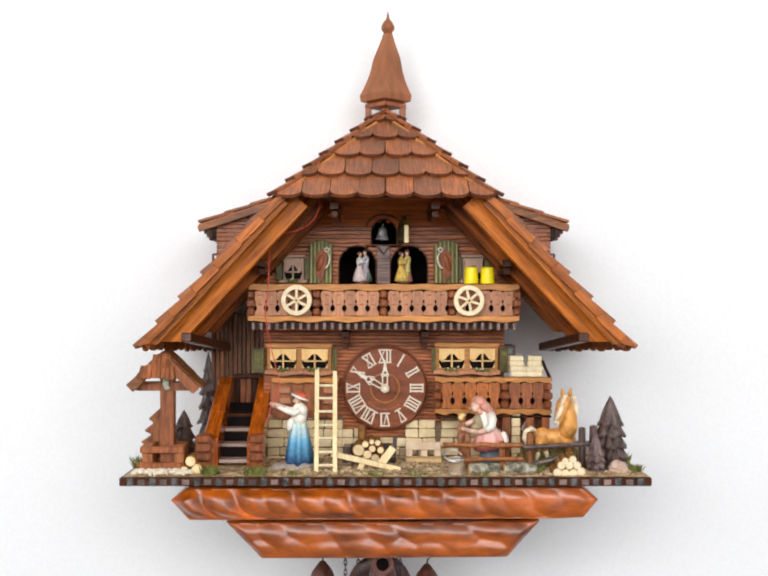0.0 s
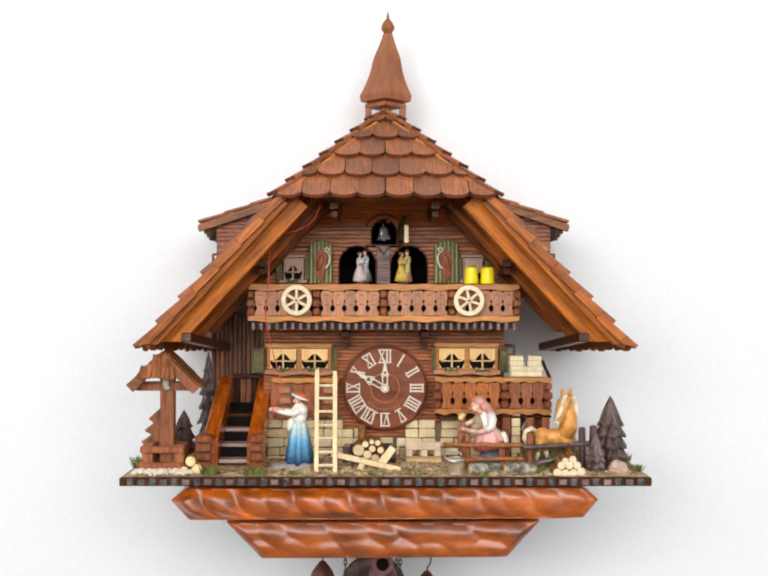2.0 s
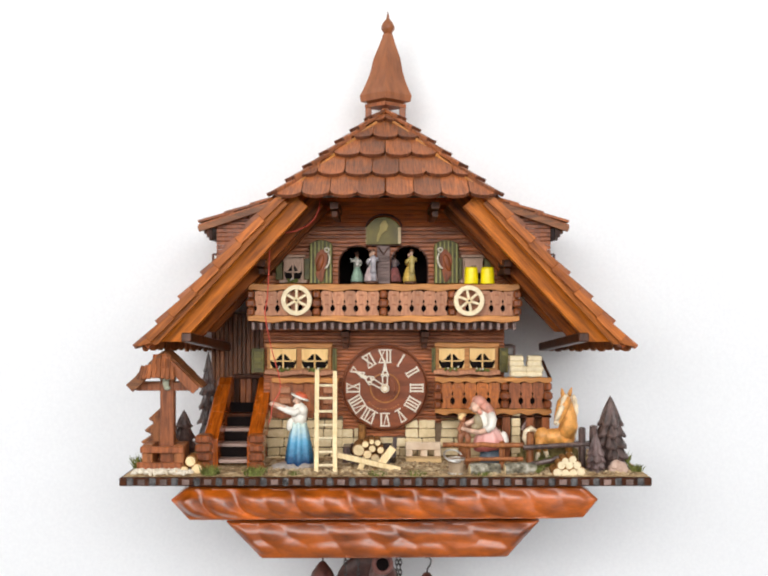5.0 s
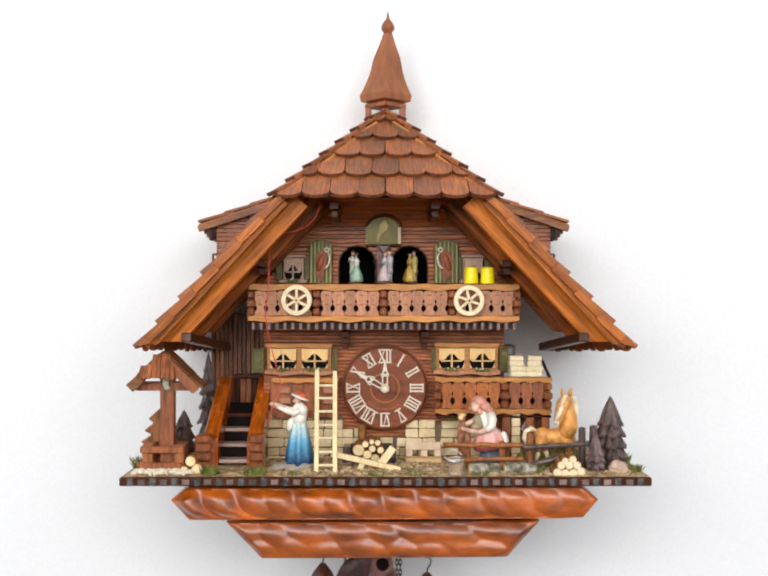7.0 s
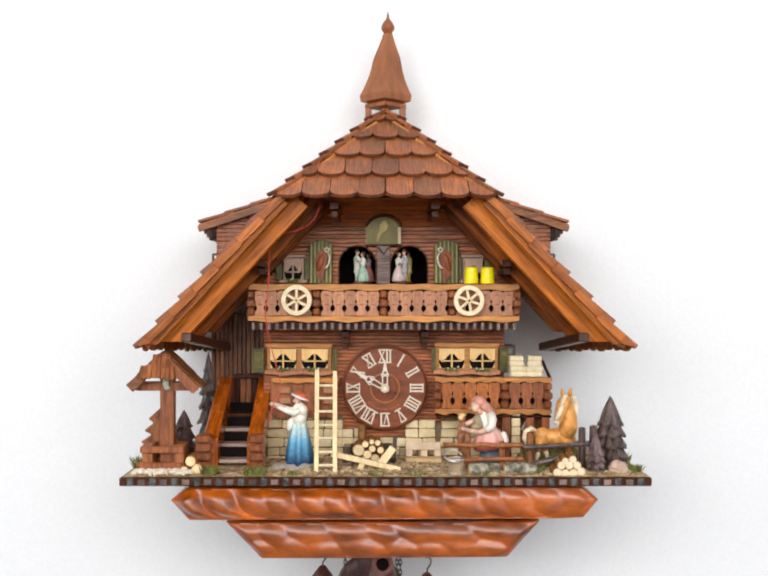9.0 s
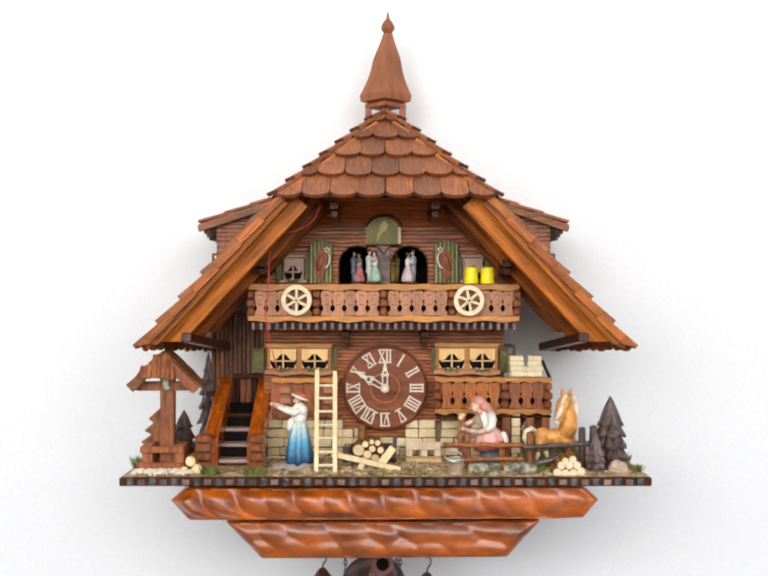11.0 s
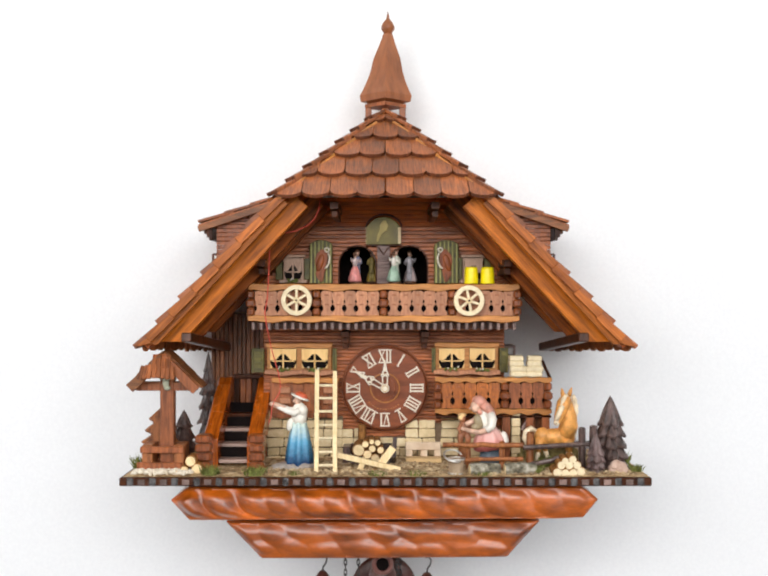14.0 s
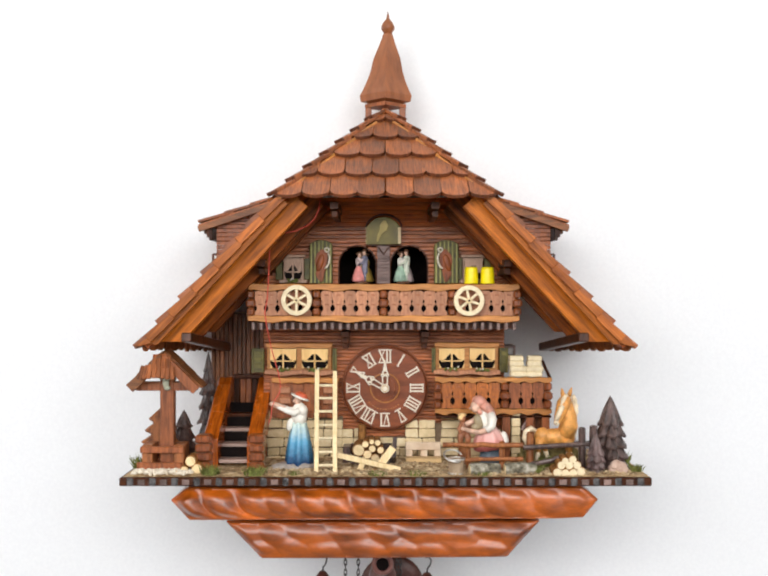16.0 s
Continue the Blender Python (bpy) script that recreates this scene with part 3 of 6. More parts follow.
def eave_skirt(s):
    """Row of rounded butts along the foot of a side slope, running in under the eave."""
    roof_ob = [o for o in clock.children if o.name.startswith("roof")][0]
    a = Vector((-0.2232 if s < 0 else 0.2268, -0.1, 1.4478))
    b = Vector((-0.1826 if s < 0 else 0.1763, 0.06, 1.4377))
    pts = [(-0.0074, 0.004), (0.0074, 0.004)] + [(0.0074 * math.cos(q), -0.002 - 0.0045 * math.sin(q)) for q in np.linspace(0, math.pi, 8)]
    me = Form().slab(pts, -0.0012, 0.0012, 0.0002).data("eave_slat", SHINGLE)
    ang = math.degrees(math.atan2(b.y - a.y, b.x - a.x))
    for i in range(11):
        p = a.lerp(b, (i + 0.4) / 11)
        piece("eave_slat", me, pose(p.x, p.y, p.z + (i % 3) * 0.0006, 0, (-4, 3, 5)[i % 3], ang + (9, -7, 4)[i % 3]), roof_ob)


eave_skirt(-1)
eave_skirt(1)


def dormer(s):
    """A low shed dormer on one side slope, with its boarded cheek."""
    y0, y1 = 0.0, 0.115
    xo, zo = (-0.1895 if s < 0 else 0.1885) - CX, 1.5630
    xi, zi = s * 0.085, 1.5980
    a, b = Vector((CX + xo, (y0 + y1) / 2, zo)), Vector((CX + xi, (y0 + y1) / 2, zi))
    d = part("dormer", Form().beam(a, b, y1 - y0, 0.004, (0, 0, 1)), SHINGLE, clock, "low shed dormer with boarded cheek")
    for i in range(4):
        p, q = a.lerp(b, i / 4 - 0.005), a.lerp(b, (i + 1) / 4 + 0.09)
        up = Vector((0, 0, 0.0042))
        for c in range(5):
            o = Vector((0, (c - 2) * (y1 - y0) / 5, 0))
            part("shingle", Form().beam(p + up * 1.25 + o, q + up * 0.75 + o, (y1 - y0) / 5 * 0.97, 0.0028, (0, 0, 1), 0.0004), SHINGLE, d)
    part("fascia", Form().beam(a + Vector((0, -(y1 - y0) / 2, -0.003)), b + Vector((0, -(y1 - y0) / 2, -0.003)), 0.003, 0.006, (0, 0, 1)), BARKBROWN, d)
    # stepped eave blocks
    for i in range(4):
        x = a.x - s * (0.004 + i * 0.0026)
        part("eave_block", Form().box(x - 0.0015, x + 0.0015, y0 + 0.004, y1, zo - 0.0045 - i * 0.0032, zo - 0.001, 0.0004), DARK, d)
    # cheek boards
    xc = CX + xo - s * 0.0175
    z = zo + 0.0025
    while z > zo - 0.056:
        zt = z
        inner = CX + s * max(0.02, (RIDGE - zt) / RUN - 0.012)
        roofline = CX + s * (abs(xo) - max(0.0, (zt - zo + 0.003)) / ((zi - zo) / (abs(xo) - abs(xi))))
        outer = xc if s * (xc - roofline) < 0 else roofline
        if s * (outer - inner) > 0.002:
            part("board", Form().box(min(outer, inner), max(outer, inner), 0.006, 0.009, zt, zt + 0.0040, 0.0005), CHESTNUT, d)
        z -= 0.0043
    zz = zo
    while zz < zi - 0.006:
        zz += 0.0043
        roofline = CX + s * (abs(xo) - (zz - zo + 0.008) / ((zi - zo) / (abs(xo) - abs(xi))))
        inner = CX + s * max(0.02, (RIDGE - zz) / RUN - 0.012)
        outer = xc if s * (xc - roofline) < 0 else roofline
        if s * (outer - inner) > 0.002:
            part("board", Form().box(min(outer, inner), max(outer, inner), 0.006, 0.009, zz, zz + 0.0040, 0.0005), CHESTNUT, d)
    # window frame that stands off the dormer's face
    xf = xc + s * 0.003
    part("shutter", Form().box(xf - 0.003, xf + 0.003, 0.02, 0.09, 1.5215, 1.5240, 0.0003).box(xf + s * 0.003 - 0.001, xf + s * 0.003 + 0.001, 0.02, 0.024, 1.5240, 1.5350, 0.0003)
         .box(xf - 0.003, xf + 0.003, 0.02, 0.09, 1.5340, 1.5360, 0.0003), DARK, d)


dormer(-1)
dormer(1)


def turret():
    y = 0.082
    cx = 0.0016
    z0, z1 = 1.7018, 1.7814
    H = z1 - z0
    prof = [(30, 0), (49.5, 0.035), (51.5, 0.12), (46, 0.195), (38, 0.32), (31.5, 0.46), (27, 0.62), (25.5, 0.65), (15, 0.84), (7.5, 1.0)]
    f = Form()
    f.lathe([(r * 0.000538 * 1.03, h * H) for r, h in prof], (cx, y, z0), 4, Matrix.Shear("XY", 4, (0.034, 0)))
    t = part("turret", f, TURRETWOOD, clock, "brown bell-shaped turret with a finial")
    f = Form().lathe([(0.003, 0), (0.0042, 0.002), (0.0072, 0.006), (0.0074, 0.0095), (0.005, 0.0145), (0.0018, 0.018), (0.0013, 0.0215), (0.0003, 0.026)], (0.0043, y, 1.7776), 14)
    part("finial", f, TURRETWOOD, t, smooth=True)
    part("turret_plate", Form().lathe([(0.0225, 0), (0.0225, 0.004)], (cx, y, z0 - 0.004), 4, Matrix.Rotation(radians(90), 4, "Z")), CHESTNUT, t)
    for dx, dy in ((-0.0185, 0), (0.0185, 0), (0, 0.0185)):
        part("turret_post", Form().box(cx + dx - 0.0035, cx + dx + 0.0035, y + dy - 0.003, y + dy + 0.003, RIDGE - 0.024, z0 - 0.004, 0.0004), CHESTNUT, t)


turret()


def slat_data(w, h, t):
    """A sawn balcony slat with a waist."""
    pts = []
    for u in np.linspace(0, 1, 21):
        k = 1.0 - 0.40 * math.exp(-((u - 0.29) / 0.12) ** 4) - 0.20 * math.exp(-((u - 0.56) / 0.05) ** 2) - 0.30 * max(0.0, (u - 0.88) / 0.12) ** 2
        if u in (0.0, 1.0):
            k *= 0.95
        pts.append((w / 2 * k, -h / 2 + u * h))
    pts += [(-x, z) for x, z in reversed(pts)]
    return Form().slab(pts, -t / 2, t / 2, 0.0)


def wavy_rail(x0, x1, y0, y1, z, h, amp, n):
    """A rail with a gently scalloped edge."""
    top, bot = [], []
    m = n * 6
    for i in range(m + 1):
        u = i / m
        x = x0 + (x1 - x0) * u
        top.append((x, z + h / 2 + amp * 0.4 * math.sin(2 * math.pi * n * u)))
        bot.append((x, z - h / 2 + amp * math.sin(2 * math.pi * n * u + 1)))
    return Form().slab(top + list(reversed(bot)), y0, y1, 0.0005)


def balcony(name, x0, x1, zt0, zt1, zb0, zb1, y, slots, posts, depth):
    """Two scalloped rails, sawn slats between, short log ends as posts, and the floor behind. y: the front."""
    b = part(name, Form().box(x0 + 0.002, x1 - 0.002, y + 0.0065, y + depth, zb1, zb1 + 0.004, 0.0005), CHESTNUT, clock, "wooden balcony with sawn slats and scalloped rails")
    part("rail", wavy_rail(x0, x1, y, y + 0.009, (zt0 + zt1) / 2, abs(zt0 - zt1), 0.0010, 8), RAIL, b, "honey-coloured scalloped rail")
    part("rail", wavy_rail(x0, x1, y, y + 0.006, (zb0 + zb1) / 2, abs(zb0 - zb1), 0.0011, 7), RAIL, b, "honey-coloured scalloped rail")
    h = zt1 - zb0
    zm = (zt1 + zb0) / 2
    for a, c, n, material in slots:
        w = (c - a) / n
        me = slat_data(w * 0.99, h * 0.98, 0.002).data("slat", material)
        for i in range(n):
            piece("slat", me, pose(a + (i + 0.5) * w, y + 0.0035, zm), b)
        peg = Form().box(-w * 0.18, w * 0.18, -0.0004, 0.0004, -0.0005, 0.0005, 0).data("peg", CHESTNUT)
        for i in range(n):
            for dz in (0.32, -0.06):
                piece("peg", peg, pose(a + (i + 0.5) * w, y + 0.0024, zm + dz * h), b)
    for x in posts:
        for dz, r in ((0.34, 0.0038), (0.0, 0.0046), (-0.34, 0.0038)):
            part("post_block", Form().box(x - r, x + r, y - 0.0018, y + 0.012, zm + dz * h - h * 0.155, zm + dz * h + h * 0.155, 0.0018), LOGEND, b)
    # black sheet behind the slats for the shade in their gaps
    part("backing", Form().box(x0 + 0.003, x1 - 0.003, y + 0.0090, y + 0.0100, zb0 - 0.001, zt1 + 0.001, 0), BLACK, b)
    return b


Y1 = -0.055
up_bal = balcony("upper_balcony", -0.1319, 0.1314, 1.5038, 1.4976, 1.4730, 1.4673, Y1,
                 ((-0.1257, -0.0702, 5, PINK), (-0.0612, -0.0047, 5, PINK), (0.0038, 0.0617, 5, PINK), (0.0702, 0.1267, 5, PINK)),
                 (-0.1291, -0.0655, -0.0005, 0.0660, 0.1291), 0.055)
for s in (-0.1300, 0.1295):
    part("end_panel", Form().box(s - 0.0015, s + 0.0015, Y1 + 0.009, 0.0, 1.4682, 1.5014, 0.0004), PINK, up_bal)


def dentils():
    me = Form().box(-0.0016, 0.0016, 0, 0.05, -0.0036, 0.0036, 0.0006).data("joist_end", GREYWOOD)
    x = -0.1273
    while x < 0.1287:
        piece("joist_end", me, pose(x, -0.050, 1.4628), up_bal)
        x += 0.0077
    part("joist_plate", Form().box(-0.1283, 0.1273, -0.044, 0.0, 1.4598, 1.4665, 0), DARK, up_bal)
    me = Form().box(-0.0042, 0.0042, -0.03, 0.0, 0.009, 0.015, 0.0006).box(-0.0036, 0.0036, -0.022, 0.0, 0.003, 0.0088, 0.0006).box(-0.003, 0.003, -0.014, 0.0, -0.003, 0.0028, 0.0006).data("corbel", DARK)
    for x in (-0.0386, 0.0406):
        piece("corbel", me, pose(x, -0.0008, 1.4420), up_bal)


dentils()

Y2 = -0.03
low_bal = balcony("lower_balcony", 0.0506, 0.1667, 1.4110, 1.4062, 1.3799, 1.3746, Y2,
                  ((0.0564, 0.1157, 5, AMBERSLAT), (0.1244, 0.1594, 3, CHESTNUT)), (0.0535, 0.1201, 0.1628), 0.03)


def dial():
    cx, cz, R, y = 0.0010, 1.3991, 0.04351, -0.012
    t = Form().lathe([(R * 0.97, 0), (R, 0.0015), (R, 0.009), (R * 0.985, 0.0115), (R * 0.95, 0.0122), (R * 0.93, 0.0115)], (cx, 0, cz), 64, Matrix.Rotation(radians(90), 4, "X"))
    d = part("dial", t, DIALWOOD, clock, "round reddish-brown wooden clock dial")
    yf = -0.0117
    part("dial_groove", Form().ring((cx, yf, cz), R * 0.335, 0.0007, n=48), RAIL, d)
    part("dial_groove", Form().ring((cx, yf, cz), R * 0.955, 0.0006, n=64), DARK, d)
    part("dial_groove", Form().ring((cx, yf, cz), R * 0.245, 0.0005, n=48), DIALWOOD, d)

    numerals = ("XII", "I", "II", "III", "IIII", "V", "VI", "VII", "VIII", "IX", "X", "XI")
    for i, word in enumerate(numerals):
        # strokes of one numeral, foot towards the centre
        f = Form()
        h, w = R * 0.29, {"I": 0.062, "V": 0.16, "X": 0.16}
        total = sum(w[c] * R for c in word) + 0.012 * R * (len(word) - 1)
        x = -total / 2
        th = R * 0.037
        for c in word:
            cw = w[c] * R
            if c == "I":
                strokes = [((x + cw / 2, 0), (x + cw / 2, h), th)]
            elif c == "V":
                strokes = [((x + cw * 0.1, h), (x + cw / 2, 0), th), ((x + cw * 0.9, h), (x + cw / 2, 0), th * 0.6)]
            else:
                strokes = [((x + cw * 0.1, h), (x + cw * 0.9, 0), th), ((x + cw * 0.9, h), (x + cw * 0.1, 0), th * 0.6)]
            for (ax, az), (bx, bz), tw in strokes:
                f.beam((ax, 0, az - h / 2), (bx, 0, bz - h / 2), tw, 0.0012, (0, -1, 0), 0.0002)
            x += cw + 0.012 * R
        f.box(-total / 2, total / 2, -0.0006, 0.0006, h / 2 - 0.0006, h / 2 + 0.0006, 0)
        f.box(-total / 2, total / 2, -0.0006, 0.0006, -h / 2 - 0.0006, -h / 2 + 0.0006, 0)
        a = radians(30 * i)
        m = pose(cx, yf - 0.0004, cz) @ Matrix.Rotation(a, 4, "Y") @ Matrix.Translation((0, 0, R * 0.735))
        piece("numeral", f.data("numeral", BONE), m, d)

    # small arc of maker's lettering, unreadable: plain bars
    for i in range(13):
        a = radians(222 + i * 7.2)
        m = pose(cx + R * 0.50 * math.cos(a), yf - 0.0002, cz + R * 0.50 * math.sin(a)) @ Matrix.Rotation(-a - radians(90), 4, "Y")
        piece("lettering_bar", Form().box(-0.0007, 0.0007, -0.0002, 0.0002, -0.0004, 0.0004, 0).data("lettering_bar", RAIL), m, d)

    def hand(length, turn, y):
        f = Form()
        f.beam((-0.0022, 0, 0.004), (-0.0026, 0, length * 0.42), 0.0013, 0.0010, (0, -1, 0), 0.0002)
        f.beam((0.0022, 0, 0.004), (0.0026, 0, length * 0.42), 0.0013, 0.0010, (0, -1, 0), 0.0002)
        f.ring((0, 0, length * 0.53), length * 0.085, 0.0008, n=16)
        f.ring((-length * 0.075, 0, length * 0.46), length * 0.05, 0.0007, n=12)
        f.ring((length * 0.075, 0, length * 0.46), length * 0.05, 0.0007, n=12)
        f.slab([(-0.0022, length * 0.60), (0.0022, length * 0.60), (0.0004, length), (-0.0004, length)], -0.0005, 0.0005, 0.0)
        m = pose(cx, y, cz) @ Matrix.Rotation(radians(turn), 4, "Y")
        piece("clock_hand", f.data("clock_hand", BONE), m, d)

    hand(R * 0.66, 0, -0.0150)
    hand(R * 0.80, -61, -0.0165)
    part("hand_boss", Form().rod((cx, -0.012, cz), (cx, -0.019, cz), 0.00442, n=20, bevel=0.0006).rod((cx, -0.019, cz), (cx, -0.0205, cz), 0.00245, n=16), BONE, d, "carved bone-white boss")
    part("boss_ring", Form().ring((cx, -0.0193, cz), 0.0030, 0.0004, n=24), HONEY, d)


dial()


def window(x, w, z0, z1, y, parent, cloth, leaf):
    """Cased window with a gathered curtain board, a cross bar and a flower box."""
    # the opening is a black panel in place of its dark inside
    wn = part("window", Form().box(x - w / 2, x + w / 2, y - 0.001, y + 0.004, z0, z1, 0.0005), BLACK, parent, "small window with yellow curtain board")
    h = z1 - z0
    # curtain: cloth board with a pointed gap, in two mirrored halves
    for s in (-1, 1):
        pts = [(x, z1), (x + s * w / 2, z1), (x + s * w / 2, z0 + h * 0.40), (x + s * w * 0.30, z0 + h * 0.42), (x + s * w * 0.09, z0 + h * 0.72), (x, z0 + h * 0.73)]
        part("curtain", Form().slab(pts, y - 0.0028, y - 0.0012, 0.0), cloth, wn)
        pts = [(x + s * w / 2, z0), (x + s * w / 2, z0 + h * 0.24), (x + s * w * 0.40, z0)]
        part("curtain", Form().slab(pts, y - 0.0028, y - 0.0012, 0.0), cloth, wn)
    part("glazing_bar", Form().box(x - 0.0008, x + 0.0008, y - 0.0036, y - 0.0024, z0, z0 + h * 0.75, 0).box(x - w * 0.42, x + w * 0.42, y - 0.0036, y - 0.0024, z0 + h * 0.34, z0 + h * 0.40, 0), cloth, wn)
    rng = random.Random(int(x * 1e5))
    if leaf:
        f = Form()
        for i in range(24):
            f.ball((x + rng.uniform(-0.28, 0.28) * w, y - 0.004 - rng.random() * 0.003, z0 - 0.002 + rng.uniform(-0.0012, 0.0022)), (0.0012, 0.001, 0.0008), n=6)
        part("flower_box", f, GRASS, wn, "green sprigs in the flower box")
        f = Form()
        for i in range(3):
            f.ball((x + rng.uniform(-0.3, 0.3) * w, y - 0.0075, z0 + rng.uniform(-0.001, 0.002)), 0.0009, n=6)
        part("blossom", f, BONE, wn, smooth=True)


CLOTH = wood("curtain_yellow", (0.70, 0.40, 0.13), (0.86, 0.57, 0.24), stretch=(6, 6, 1), scale=40, rough=0.55, vary=0.06, stain=False)


def window_pair(x0, x1, z0, z1, s0, s1):
    """Two windows in one frame with a scalloped sill; s0, s1: outer ends with shutters."""
    fr = part("window_frame", Form().box(x0, x1, -0.006, 0.0, z0, z1, 0.0006), RAIL, clock, "amber window frame for two windows")
    mid, w = (x0 + x1) / 2, (x1 - x0)
    for k in (-1, 1):
        window(mid + k * w * 0.243, w * 0.40, z0 + 0.0055, z1 - 0.0015, -0.0075, fr, CLOTH, True)
    part("window_head", wavy_rail(x0 - 0.001, x1 + 0.001, -0.009, -0.004, z1 + 0.0018, 0.0046, 0.0007, 2), RAIL, fr)
    part("window_sill", wavy_rail(x0 - 0.002, x1 + 0.002, -0.011, -0.004, z0 + 0.001, 0.005, 0.0009, 2), PINK, fr)
    for a in (s0, s1):
        sh = part("shutter", Form().box(min(a), max(a), -0.009, -0.005, z0 + 0.001, z1 - 0.001, 0.0005), GREEN, fr, "dark olive green slatted shutter")
        w = max(a) - min(a)
        for u in (0.12, 0.88):
            part("shutter_stile", Form().box(min(a) + w * u - 0.0009, min(a) + w * u + 0.0009, -0.0100, -0.009, z0 + 0.001, z1 - 0.001, 0.0002), OLIVE if u > 0.5 else GREEN, sh)
        if w > 0.006:
            for dz in (0.28, 0.52, 0.76):
                part("shutter_slat", Form().box(min(a) + w * 0.2, min(a) + w * 0.8, -0.0098, -0.009, z0 + (z1 - z0) * dz - 0.0022, z0 + (z1 - z0) * dz + 0.0022, 0.0006), OLIVE, sh)


window_pair(-0.1188, -0.0532, 1.4135, 1.4398, (-0.1342, -0.1213), (-0.0517, -0.0482))
window_pair(0.0522, 0.1159, 1.4135, 1.4403, (0.0487, 0.0517), (0.1168, 0.1258))


# ---- things on the upper balcony ----
def local(name, form, mats, at, unit, label, category, group="", smooth=True):
    """A thing modelled about its own base point in small units."""
    form.bm.transform(Matrix.Scale(unit, 4))
    ob = thing(name, form, mats, label, category, group, smooth)
    ob.matrix_basis = pose(*at)
    return ob


def arched_door(x0, x1, s):
    """Striped arched door leaf folded open beside its arch, with a carved plaque on it."""
    z0, z1, r = 1.5045, 1.5488, (x1 - x0) / 2
    mid = (x0 + x1) / 2
    pts = [(x0, z0), (x1, z0)] + [(mid + r * math.cos(a), z1 - r * 0.55 + r * 0.55 * math.sin(a)) for a in np.linspace(0, math.pi, 14)]
    leaf = part("door_leaf", Form().slab(pts, -0.008, -0.003, 0.0005), GREEN, clock, "open arched door leaf striped in two greens")
    n = 6
    for i in range(n):
        x = x0 + (i + 0.5) * (x1 - x0) / n
        top = z1 - r * 0.55 + r * 0.55 * math.sqrt(max(0, 1 - ((x - mid) / r) ** 2)) - 0.001
        part("stripe", Form().box(x - 0.0008, x + 0.0008, -0.0088, -0.0078, z0 + 0.0005, top, 0.0002), LIME, leaf)
    # carved plaque: a leaf-shaped board, narrow at the foot, with a pale line along its edge
    c = mid + s * 0.0005
    outline = [(-0.5, 0), (1.5, 0.5), (3.5, 10), (5.6, 17), (6.8, 25), (6.0, 31), (3.0, 34), (-1.0, 33), (-5.0, 28), (-6.6, 21), (-4.5, 14), (-5.8, 8)]
    pts = [(c + s * x * 0.001, z0 + 0.001 + z * 0.001) for x, z in outline]
    part("plaque", Form().slab(pts if s > 0 else list(reversed(pts)), -0.0122, -0.0090, 0.0009, segments=2), PLAQUE, leaf, "carved russet plaque")
    part("plaque_boss", Form().ball((c - s * 0.001, -0.0120, z0 + 0.021), (0.0036, 0.0016, 0.0090), Matrix.Rotation(radians(s * 16), 4, "Y")), PLAQUE, leaf, smooth=True)
    g = Form().tube([(c + s * 0.0072, -0.0128, z0 + 0.031), (c + s * 0.0088, -0.0128, z0 + 0.026), (c + s * 0.0078, -0.0128, z0 + 0.020), (c + s * 0.0056, -0.0128, z0 + 0.0165), (c + s * 0.0034, -0.0128, z0 + 0.0150)], [0.0008, 0.0010, 0.0009, 0.0012, 0.0007], 8)
    g.ring((c + s * 0.0058, -0.0128, z0 + 0.0340), 0.0021, 0.0008, n=16)
    g.tube([(c + s * 0.0074, -0.0128, z0 + 0.0355), (c + s * 0.0094, -0.0128, z0 + 0.0345)], [0.0007, 0.0004], 6)
    part("plaque_ornament", g, BONE, leaf, "pale curved ornament", True)


PLAQUE = wood("russet_plaque_wood", (0.17, 0.055, 0.018), (0.36, 0.130, 0.045), stretch=(6, 6, 1), scale=50, rough=0.45, vary=0.1)
arched_door(-0.0757, -0.0523, 1)
arched_door(0.0508, 0.0757, -1)


def small_window(x):
    """Little boxed window high on the gable wall."""
    f = part("window_frame", Form().box(x - 0.0105, x + 0.0105, -0.006, 0.0, 1.5080, 1.5310, 0.0005), BEIGE, clock, "small boxed window with a pale frame")
    window(x, 0.0175, 1.5090, 1.5285, -0.0075, f, BEIGE, True)
    part("window_head", Form().box(x - 0.0125, x + 0.0125, -0.009, 0.0, 1.5310, 1.5335, 0.0005), BEIGE, f)
    part("window_sill", Form().box(x - 0.014, x + 0.014, -0.009, 0.0, 1.5050, 1.5085, 0.0005), BEIGE, f)
    for s in (-1, 1):
        sh = part("shutter", Form().box(x + s * 0.0145 - 0.0035, x + s * 0.0145 + 0.0035, -0.0055, -0.0015, 1.5085, 1.5305, 0.0004), GREEN, f, "green shutter")


small_window(-0.0920)
small_window(0.0905)


